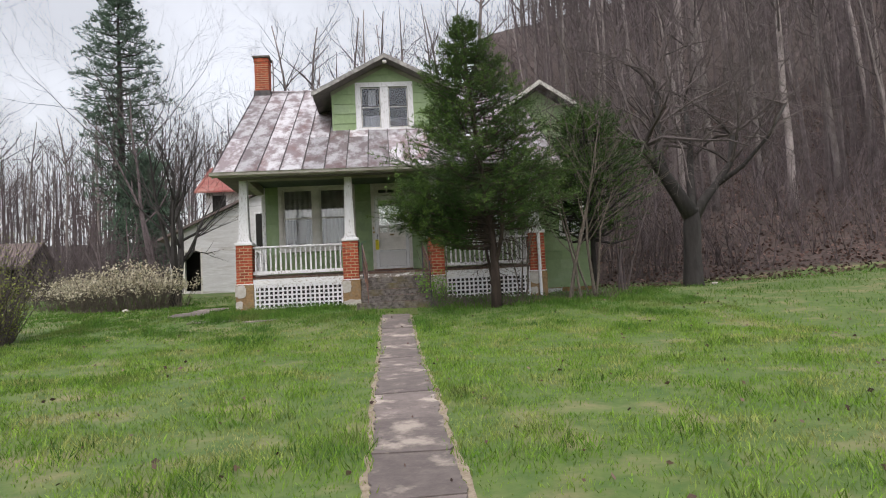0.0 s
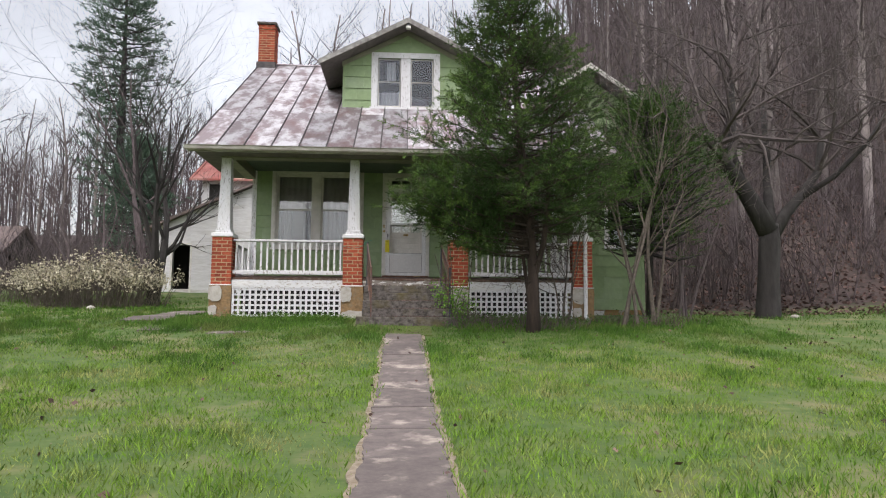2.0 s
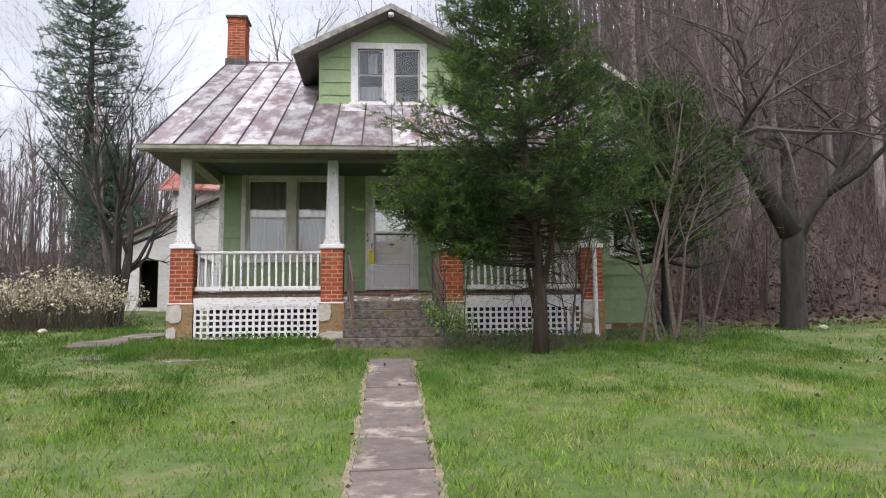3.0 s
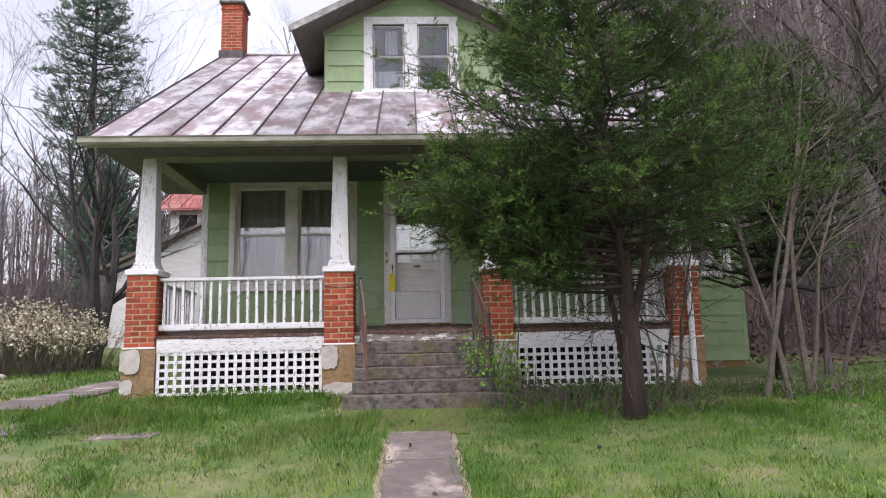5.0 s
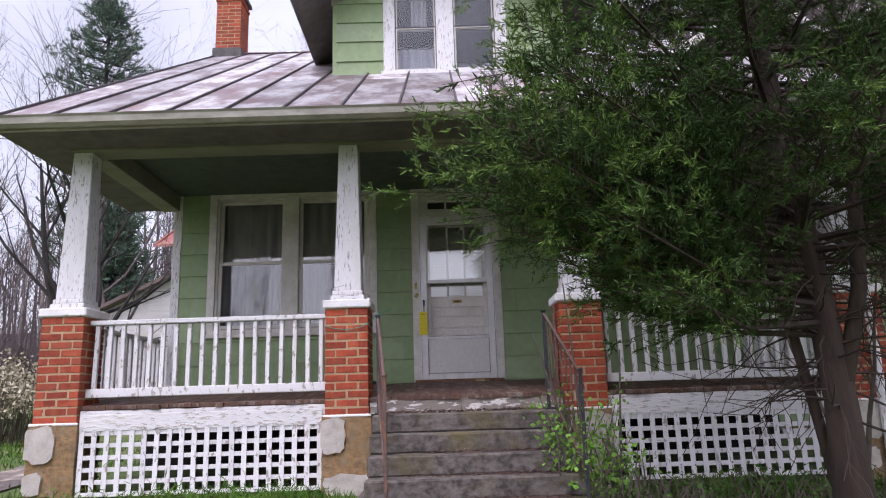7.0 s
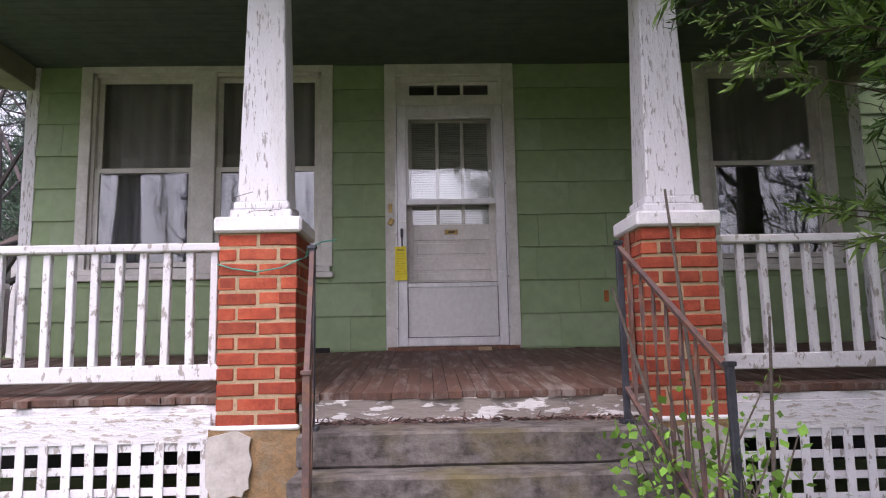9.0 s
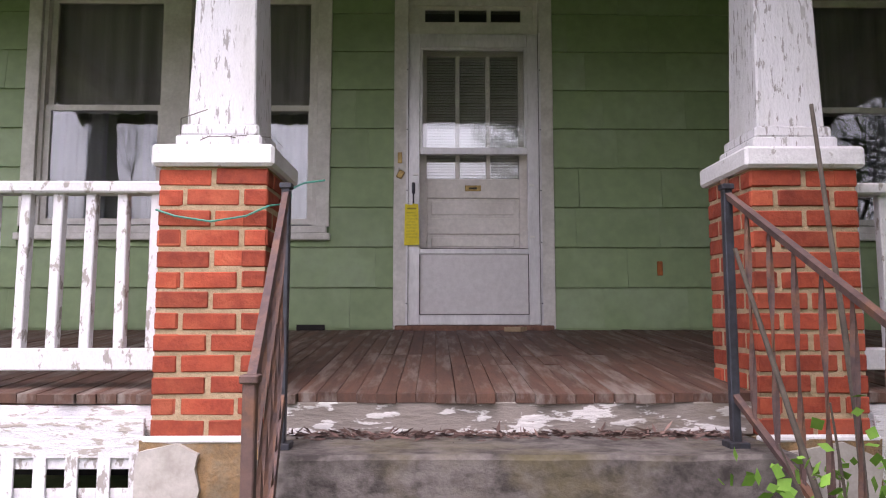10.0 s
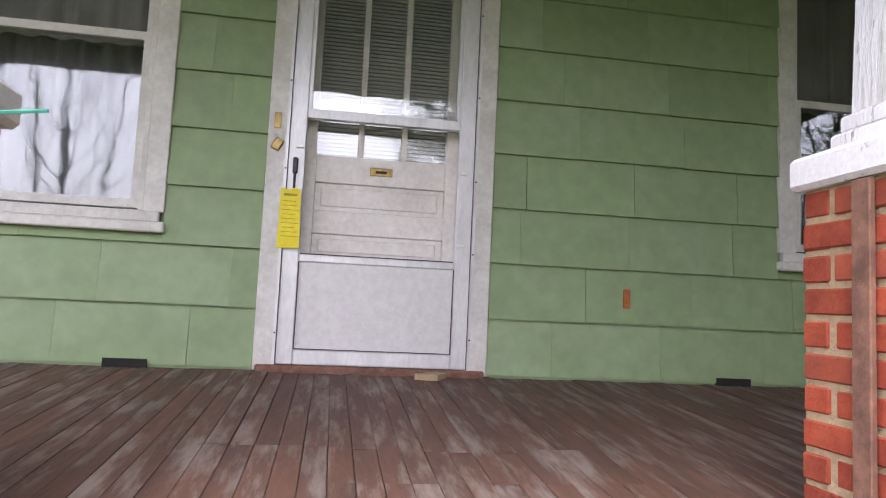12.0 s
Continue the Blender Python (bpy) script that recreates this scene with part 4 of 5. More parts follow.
    # added black sheet gives the unlit room behind the dormer panes
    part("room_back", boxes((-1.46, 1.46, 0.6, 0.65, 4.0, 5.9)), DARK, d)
    drape(-0.52, -0.30, 4.90, 5.4, y + 0.22, SHADE, d, 3)
    drape(-0.72, -0.2, 4.2, 4.62, y + 0.22, SHADE, d, 5)


dormer()
lp = thing("flood_lamp", "small grey outdoor lamp under the dormer gable", "lamp", (0, -0.7, 5.95))
part("mount", boxes((-0.03, 0.03, -0.80, -0.70, 6.02, 6.12), bevel=0.006), IRON, lp)
part("shade", boxes((-0.06, 0.06, -0.88, -0.76, 5.96, 6.03), bevel=0.015), TRIM, lp)


# the wing beside the porch
def wing():
    w = thing("house_wing", "green gabled side wing half hidden by shrubs", "house wing", (5, 1.2, -1.1), kind="structure")
    y = 1.2
    part("wall", boxes(*[(a, b, y, y + 0.14, c, d) for a, b, c, d in wall_segments(3.77, 6.4, -0.75, 4.3, ((5.42, 6.12, 0.95, 2.1),))]), SIDING, w)
    part("wall", boxes((6.26, 6.4, y + 0.14, 6, -0.75, 4.3)), SIDING, w)
    part("gable", prism(((3.3, 4.3), (6.4, 4.3), (6.4, 4.6), (4.9, 5.65), (3.3, 4.6)), "y", y, y + 0.14), SIDING, w)
    part("foundation", boxes((3.77, 6.4, y + 0.02, 6, -1.5, -0.75)), STUCCO, w)
    # added black sheet for the unlit inside of the wing
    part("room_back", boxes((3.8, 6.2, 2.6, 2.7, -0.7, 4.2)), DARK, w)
    for s in (-1, 1):
        part("roof", prism(((4.9, 5.86), (4.9 + s * 1.85, 4.62), (4.9 + s * 1.85, 4.54), (4.9, 5.78)), "y", 0.75, 6.3), ROOF, w, "pale tin wing roof")
        part("rake_board", prism(((4.9, 5.86), (4.9 + s * 1.86, 4.62), (4.9 + s * 1.86, 4.48), (4.9, 5.72)), "y", 0.72, 0.75), TRIM, w)
    c = part("window_casing", boxes((5.34, 5.42, y - 0.03, y, 0.87, 2.18), (6.12, 6.20, y - 0.03, y, 0.87, 2.18), (5.42, 6.12, y - 0.03, y, 2.1, 2.18), (5.42, 6.12, y - 0.05, y + 0.1, 0.87, 0.95)), PEEL, w)
    for za, zb, g in ((0.95, 1.54, PANE), (1.5, 2.1, PANE)):
        s = part("sash", boxes((5.42, 5.46, y + 0.02, y + 0.05, za, zb), (6.08, 6.12, y + 0.02, y + 0.05, za, zb), (5.46, 6.08, y + 0.02, y + 0.05, za, za + 0.04), (5.46, 6.08, y + 0.02, y + 0.05, zb - 0.04, zb)), TRIM, c)
        part("pane", boxes((5.46, 6.08, y + 0.033, y + 0.037, za + 0.04, zb - 0.04)), g, s).visible_shadow = False
    part("corner_board", boxes((6.34, 6.42, y - 0.02, y, -0.75, 4.5)), SIDING, w)
    clad(c, 3.77, 6.34, -0.75, 4.5, y, ((5.34, 6.20, 0.87, 2.18),))
    part("cellar_hatch", boxes((4.6, 5.3, y - 0.03, y + 0.02, -1.12, -0.78), bevel=0.004), WHITEB, w, "grey cellar hatch")


wing()

# ---- walk of concrete slabs ----
walkway = tagged(new("garden_walk"), "narrow worn concrete garden walk with sandy edges", "path", kind="structure")


def slab(parent, x0, x1, y0, y1, lift, material, name="slab"):
    n, mcount = 8, 24 if y1 - y0 < 3 else 200
    V, F = [], []
    for j in range(mcount + 1):
        for i in range(n + 1):
            x, y = x0 + (x1 - x0) * i / n, y0 + (y1 - y0) * j / mcount
            ex = 0.035 * noise.noise((x * 4, y * 4, 2)) + 0.025 * noise.noise((x * 11, y * 11, 5)) if i in (0, n) else 0
            V.append((x + ex, y, ground(0.03, y) * 0.5 + ground(x, y) * 0.5 + lift))
    top = len(V)
    F = [(j * (n + 1) + i, j * (n + 1) + i + 1, (j + 1) * (n + 1) + i + 1, (j + 1) * (n + 1) + i) for j in range(mcount) for i in range(n)]
    ring = [i for i in range(n + 1)] + [(n + 1) * j + n for j in range(1, mcount + 1)] + [(n + 1) * mcount + i for i in range(n - 1, -1, -1)] + [(n + 1) * j for j in range(mcount - 1, 0, -1)]
    for k in ring:
        V.append((V[k][0], V[k][1], V[k][2] - 0.12))
    for q in range(len(ring)):
        r = (q + 1) % len(ring)
        F.append((ring[r], ring[q], top + q, top + r))
    return raw(name, V, F, material, parent)


slab(walkway, -0.39, 0.32, -24.5, -4.98, 0.012, SAND, "sandy_bed")
yy = -4.95
while yy > -24:
    step_len = 1.02 + rnd.uniform(-0.04, 0.04)
    slab(walkway, -0.335, 0.265, yy - step_len + 0.02, yy, 0.030 + rnd.uniform(-0.004, 0.004), WALKC)
    yy -= step_len
moss = slab(walkway, -0.48, 0.46, -4.97, -3.60, 0.012, MOSS, "moss_patch")
side = tagged(new("side_walk"), "cracked concrete side walk half sunk in the grass", "path", kind="structure")
slab(side, -5.55, -4.7, -3.1, -1.0, 0.03, WALKC)
slab(side, -5.65, -4.85, -0.95, 1.1, 0.03, WALKC)
slab(side, -4.7, -3.5, -4.5, -3.9, 0.02, WALKC)
slab(side, -3.4, -2.7, -4.85, -4.6, 0.02, WALKC)


# ---- trees ----
def grow(V, F, p, d, length, r, depth, rg, sides, spread=0.6, lift=0.1, kids=(3, 5), wobble=0.16, keep=None, ratio=0.6):
    """A limb that tapers and wanders, and its side limbs; keep collects the tips."""
    n = 5 if depth > 0 else 3
    pts, radii, q, dd = [p.copy()], [r], p.copy(), d.normalized()
    for i in range(n):
        dd = (dd + Vector((rg.gauss(0, wobble), rg.gauss(0, wobble), rg.gauss(lift, wobble)))).normalized()
        q = q + dd * (length / n)
        pts.append(q.copy())
        radii.append(max(r * (1 - 0.8 * (i + 1) / n), 0.003))
    tube(V, F, pts, radii, sides)
    if keep is not None:
        keep.append((pts, depth))
    if depth <= 0:
        return
    for _ in range(rg.randint(*kids)):
        f = rg.uniform(0.3, 1.0)
        i = min(int(f * n), n - 1)
        b = pts[i].lerp(pts[i + 1], f * n - i)
        a = rg.uniform(0, 2 * math.pi)
        t = (pts[i + 1] - pts[i]).normalized()
        u = t.cross(Vector((math.cos(a), math.sin(a), 0.3))).normalized()
        nd = (t * (1 - spread) + u * spread).normalized()
        grow(V, F, b, nd, length * rg.uniform(ratio - 0.12, ratio + 0.12), max(radii[i] * 0.5, 0.004), depth - 1, rg, max(3, sides - 1), spread, lift, kids, wobble, keep, ratio)


def bare_tree(label, seed, height, radius, limbs=9, start=0.35, group="bare trees", depth=2, thin=1.0):
    rg = random.Random(seed)
    t = thing("bare_tree", label, "tree", group=group)
    V, F = [], []
    pts, radii, q = [], [], Vector((0, 0, -0.4))
    lean = Vector((rg.gauss(0, 0.03), rg.gauss(0, 0.03), 1))
    for i in range(10):
        pts.append(q.copy())
        radii.append(radius * (1.25 if i == 0 else 1) * (1 - 0.088 * i))
        lean = (lean + Vector((rg.gauss(0, 0.05), rg.gauss(0, 0.05), 0.05))).normalized()
        q = q + lean * (height + 0.4) / 9
    tube(V, F, pts, radii, 7)
    raw("trunk", V, F, BARKH, t, smooth=True)
    V, F = [], []
    for _ in range(limbs):
        f = rg.uniform(start, 0.98) * 9
        i = min(int(f), 8)
        b = pts[i].lerp(pts[i + 1], f - i)
        a = rg.uniform(0, 2 * math.pi)
        d = Vector((math.cos(a), math.sin(a), rg.uniform(0.5, 1.3)))
        grow(V, F, b, d, height * rg.uniform(0.18, 0.34) * (1.25 - f / 14), max(radii[i] * 0.45, 0.012) * thin, depth, rg, 4, 0.5, 0.12, (3, 5), 0.15)
    tagged(raw("crown", V, F, TWIGS, t), kind="stuff")
    return t


KINDS = [bare_tree("tall bare forest tree with grey-brown bark", 11 + i, h, r, l, s) for i, (h, r, l, s) in enumerate(((15, 0.17, 12, 0.4), (17, 0.2, 13, 0.45), (13, 0.13, 12, 0.3), (16, 0.15, 11, 0.5), (11, 0.10, 12, 0.25)))]


def plant(k, x, y, scale=1.0, turn=0.0):
    m = Matrix.Translation((x, y, ground(x, y))) @ pose(0, 0, 0, 0, 0, turn) @ Matrix.Diagonal((scale, scale, scale, 1))
    return copy_thing(KINDS[k], m)


used = []
def free(x, y, gap):
    return all((x - a) ** 2 + (y - b) ** 2 > gap * gap for a, b in used)


rw = random.Random(21)
def scatter(n, x0, x1, y0, y1, gap, s0=0.8, s1=1.15, test=None):
    made = tries = 0
    while made < n and tries < n * 40:
        tries += 1
        x, y = rw.uniform(x0, x1), rw.uniform(y0, y1)
        if not free(x, y, gap) or (test and not test(x, y)):
            continue
        used.append((x, y))
        plant(rw.randrange(len(KINDS)), x, y, rw.uniform(s0, s1), rw.uniform(0, 360))
        made += 1


# move the five first trees to their own places on the hill
for k, (x, y) in enumerate(((14, 8), (-4, 24), (17, 14), (-19, 31), (11, 18))):
    KINDS[k].matrix_basis = Matrix.Translation((x, y, ground(x, y)))
    used.append((x, y))
on_hill = lambda x, y: y - hill_start(x) > 2.0 and not (-11 < x < 8 and y < 14)
scatter(46, 9, 34, 4, 30, 1.5, 0.8, 1.1, on_hill)
scatter(30, -8, 14, 14, 36, 1.5, 0.9, 1.2, on_hill)
scatter(30, -34, -8, 22, 44, 1.9, 0.65, 0.95)
scatter(7, -34, -17, 2, 20, 2.2, 0.6, 0.8)
scatter(30, 20, 50, 4, 50, 2.0, 0.85, 1.15, on_hill)


# trees across the road, seen mirrored in the window panes
for k, x, y, s, a in ((0, -12.2, -29, 1.1, 20), (2, -7.0, -33, 1.0, 75), (4, -14.5, -33, 1.5, 140), (4, -10.0, -26, 1.15, 100), (2, -16.0, -30, 1.2, 220), (1, 4.0, -38, 0.8, 200), (3, 11.0, -33, 0.85, 260), (2, -3.0, -40, 1.0, 310)):
    plant(k, x, y, s, a)


# the far woods: countless thin trunks and twigs
def far_woods():
    rg = random.Random(5)
    V, F = [], []
    for _ in range(2200):
        x, y = rg.uniform(-70, 75), rg.uniform(4, 75)
        if y - hill_start(x) < 5 or (x < -3 and y < 34):
            continue
        if (abs(x) < 8 and y < 22) or (-3 < x < 0.25 * (y + 18) and rg.random() < 0.75):
            continue
        z, h, r = ground(x, y) - 0.3, rg.uniform(8, 15), rg.uniform(0.05, 0.15)
        a, b = rg.gauss(0, 0.05), rg.gauss(0, 0.05)
        pts = [Vector((x + a * h * f + 0.1 * rg.gauss(0, 1) * f, y + b * h * f, z + h * f)) for f in (0, 0.4, 0.75, 1)]
        tube(V, F, pts, [r, r * 0.75, r * 0.4, 0.01], 4)
        for _ in range(9):
            f = rg.uniform(0.35, 0.98)
            base = pts[0].lerp(pts[3], f)
            an, ln = rg.uniform(0, 6.28), rg.uniform(1.0, 2.8)
            tip = base + Vector((math.cos(an) * 0.6, math.sin(an) * 0.6, 0.9)) * ln
            tube(V, F, [base, base.lerp(tip, 0.5) + Vector((rg.gauss(0, 0.15), rg.gauss(0, 0.15), 0)), tip], [r * 0.3, r * 0.18, 0.006], 3)
            for _ in range(3):
                b2 = base.lerp(tip, rg.uniform(0.3, 0.9))
                an += rg.uniform(-1.2, 1.2)
                tube(V, F, [b2, b2 + Vector((math.cos(an) * 0.5, math.sin(an) * 0.5, 0.6)) * ln * 0.5], [r * 0.14, 0.005], 3)
    return tagged(raw("far_woods", V, F, TWIGS), "dense brown bare woods on the hillside", "woods", kind="stuff")


far_woods()


def underbrush():
    """Thin whips and brush at the foot of the woods."""
    rg = random.Random(9)
    V, F = [], []
    for _ in range(2000):
        x, y = rg.choice(((rg.uniform(-30, -9), rg.uniform(9, 30)), (rg.uniform(-34, -12), rg.uniform(5, 24)), (rg.uniform(7, 30), rg.uniform(2, 20)), (rg.uniform(7, 24), rg.uniform(3, 14))))
        if x > 7 and y - hill_start(x) < 1.0:
            continue
        if -23 < x < -16.5 and 13 < y < 19:
            continue
        z, h = ground(x, y) - 0.1, rg.uniform(1.2, 4.2) * (0.75 if x > 7 else 1.0)
        for _ in range(3):
            d = Vector((rg.gauss(0, 0.22), rg.gauss(0, 0.22), 1)).normalized()
            p = [Vector((x, y, z)), Vector((x, y, z)) + d * h * 0.5, Vector((x, y, z)) + (d + Vector((rg.gauss(0, 0.2), rg.gauss(0, 0.2), 0))) * h]
            tube(V, F, p, [0.018, 0.012, 0.004], 3)
            for _ in range(4):
                b = p[0].lerp(p[2], rg.uniform(0.3, 0.95))
                tube(V, F, [b, b + Vector((rg.gauss(0, 0.3), rg.gauss(0, 0.3), 0.45)) * h * 0.3], [0.007, 0.003], 3)
    return tagged(raw("underbrush", V, F, TWIGS), "tangled leafless brush at the wood's edge", "brush", kind="stuff")


underbrush()


def yard_tree():
    rg = random.Random(33)
    t = thing("yard_tree", "gnarled bare yard tree with a forked dark trunk", "tree", (8.75, -0.8, -1.2))
    V, F = [], []
    z0 = ground(8.75, -0.8)
    base = [Vector((8.72, -0.8, z0 - 0.3)), Vector((8.72, -0.8, z0 + 0.15)), Vector((8.76, -0.8, 0.0)), Vector((8.82, -0.8, 0.9)), Vector((8.86, -0.82, 1.35))]
    tube(V, F, base, [0.36, 0.29, 0.25, 0.25, 0.17], 12)
    forks = (([(8.80, -0.8, 1.15), (8.45, -0.85, 1.75), (8.05, -0.9, 2.35), (7.75, -1.0, 2.7), (7.45, -1.0, 3.2)], 0.25),
             ([(8.88, -0.8, 1.0), (9.3, -0.7, 1.6), (9.75, -0.6, 2.05), (10.3, -0.5, 2.7), (10.5, -0.4, 3.6)], 0.16),
             ([(8.1, -0.9, 2.3), (8.05, -0.6, 3.1), (8.2, -0.4, 4.0), (8.25, -0.3, 5.0)], 0.14),
             ([(9.72, -0.6, 2.0), (10.4, -1.0, 2.5), (11.1, -1.3, 3.3), (11.6, -1.5, 4.2)], 0.08),
             ([(8.9, -0.75, 1.3), (9.2, -0.1, 2.2), (9.5, 0.4, 3.4), (9.6, 0.7, 4.8)], 0.14))
    for pts, r in forks:
        tube(V, F, [Vector(p) for p in pts], [r * (1 - 0.55 * i / (len(pts) - 1)) for i in range(len(pts))], 9)
    raw("trunk", V, F, BARK, t, smooth=True)
    V, F = [], []
    for pts, r in forks:
        for k in range(9):
            i = rg.randint(len(pts) - 2, len(pts) - 1)
            b = Vector(pts[i])
            a = rg.uniform(0, 6.28)
            d = Vector((math.cos(a), math.sin(a) * 0.8, rg.uniform(0.1, 1.1)))
            grow(V, F, b, d, rg.uniform(2.0, 3.6), r * 0.33, 3, rg, 5, 0.6, 0.03, (4, 5), 0.22, None, 0.62)
    for b, d, ln in (((7.45, -1.0, 3.2), (-1, -0.1, 0.15), 3.2), ((7.75, -1.0, 2.7), (-1, 0, -0.05), 2.6), ((10.5, -0.4, 3.6), (0.6, 0, 0.8), 3.6), ((7.45, -1.0, 3.2), (-0.3, 0, 1), 3.5), ((8.25, -0.3, 5.0), (0.1, 0, 1), 3.2)):
        grow(V, F, Vector(b), Vector(d), ln, 0.07, 3, rg, 5, 0.55, 0.05, (4, 5), 0.18, None, 0.62)
    tagged(raw("crown", V, F, CROWNTWIG, t), kind="stuff")


yard_tree()


def multi_stem(name, label, x, y, stems, height, radius, seed, material, spread=0.25, depth=2):
    rg = random.Random(seed)
    t = thing(name, label, "tree", (x, y, ground(x, y)))
    z = ground(x, y) - 0.1
    for s in range(stems):
        V, F = [], []
        d = Vector((rg.gauss(0, spread), rg.gauss(0, spread), 1))
        grow(V, F, Vector((x + rg.gauss(0, 0.12), y + rg.gauss(0, 0.12), z)), d, height * rg.uniform(0.75, 1.1), radius * rg.uniform(0.6, 1.1), depth, rg, 6, 0.45, 0.1, (4, 7), 0.12)
        tagged(raw("stem", V, F, material, t), kind="stuff")


multi_stem("bare_sapling", "pale grey sapling with several thin stems", 4.45, -3.55, 3, 4.6, 0.055, 3, GREYTWIG, 0.12)
multi_stem("bare_sapling", "leaning pale grey sapling beside the wing", 5.1, -3.2, 3, 4.0, 0.045, 4, GREYTWIG, 0.16)
multi_stem("bare_sapling", "thin grey sapling close to the corner pier", 3.3, -3.1, 3, 2.6, 0.03, 6, GREYTWIG, 0.2)
multi_stem("bare_sapling", "slender leafless sapling at the wood's edge", 6.3, -1.6, 4, 4.2, 0.04, 8, TWIGS, 0.2)
multi_stem("dooryard_tree", "dark leafless tree with forked stems by the white outbuilding", -7.9, 5.2, 3, 5.2, 0.20, 15, BARK, 0.34, 3)
multi_stem("bare_sapling", "bare grey sapling rising from the white shrub", -9.9, 4.6, 4, 5.0, 0.06, 17, TWIGS, 0.14)
multi_stem("bare_tree", "spreading leafless tree beyond the lawn", -17.5, 8.5, 3, 9.0, 0.14, 19, TWIGS, 0.22, 3)
multi_stem("bare_tree", "tall leafless tree with slim limbs", -22.0, 11.0, 3, 11.0, 0.16, 23, TWIGS, 0.18, 3)
multi_stem("bare_tree", "tall leafless tree behind the outbuilding", -11.5, 15.0, 2, 12.0, 0.17, 29, TWIGS, 0.12, 3)


def blades_mesh(name, P, D, L, W, material, parent=None, label="", seed=1):
    """Slim pointed blades: roots P, directions D, lengths L, widths W."""
    rg = np.random.default_rng(seed)
    P, D = np.asarray(P, float), np.asarray(D, float)
    D /= np.linalg.norm(D, axis=1)[:, None]
    U = np.cross(D, rg.normal(size=D.shape))
    U /= np.linalg.norm(U, axis=1)[:, None]
    L, W = np.asarray(L)[:, None], np.asarray(W)[:, None]
    V = np.empty((len(P), 4, 3))
    V[:, 0], V[:, 1] = P, P + D * L * 0.45 + U * W
    V[:, 2], V[:, 3] = P + D * L, P + D * L * 0.45 - U * W
    me = bpy.data.meshes.new(name)
    k = len(P)
    me.vertices.add(4 * k)
    me.vertices.foreach_set("co", V.reshape(-1))
    me.loops.add(4 * k)
    me.loops.foreach_set("vertex_index", np.arange(4 * k, dtype=np.int32))
    me.polygons.add(k)
    me.polygons.foreach_set("loop_start", np.arange(0, 4 * k, 4, dtype=np.int32))
    me.polygons.foreach_set("loop_total", np.full(k, 4, dtype=np.int32))
    me.update(calc_edges=True)
    me.validate()
    me.materials.append(material)
    ob = new(name, me)
    if parent:
        under(ob, parent)
    return tagged(ob, label)


def sprays(tips, rg, per, twig, blade, width, droop=0.0, up=0.25):
    """Feathery sprays along the twigs of a conifer: roots and directions of their blades."""
    P, D, L, W = [], [], [], []
    for b, d in tips:
        d = d.normalized()
        ln = twig * rg.uniform(0.7, 1.3)
        for k in range(per):
            f = k / per
            root = b + d * ln * f + Vector((0, 0, -droop * f * f))
            q = Vector((rg.gauss(0, 1), rg.gauss(0, 1), rg.gauss(up, 0.7))).normalized()
            P.append(root)
            D.append(d * 0.9 + q * 0.75)
            L.append(blade * rg.uniform(0.6, 1.3) * (1.1 - 0.5 * f))
            W.append(width * rg.uniform(0.7, 1.3))
    return P, D, L, W


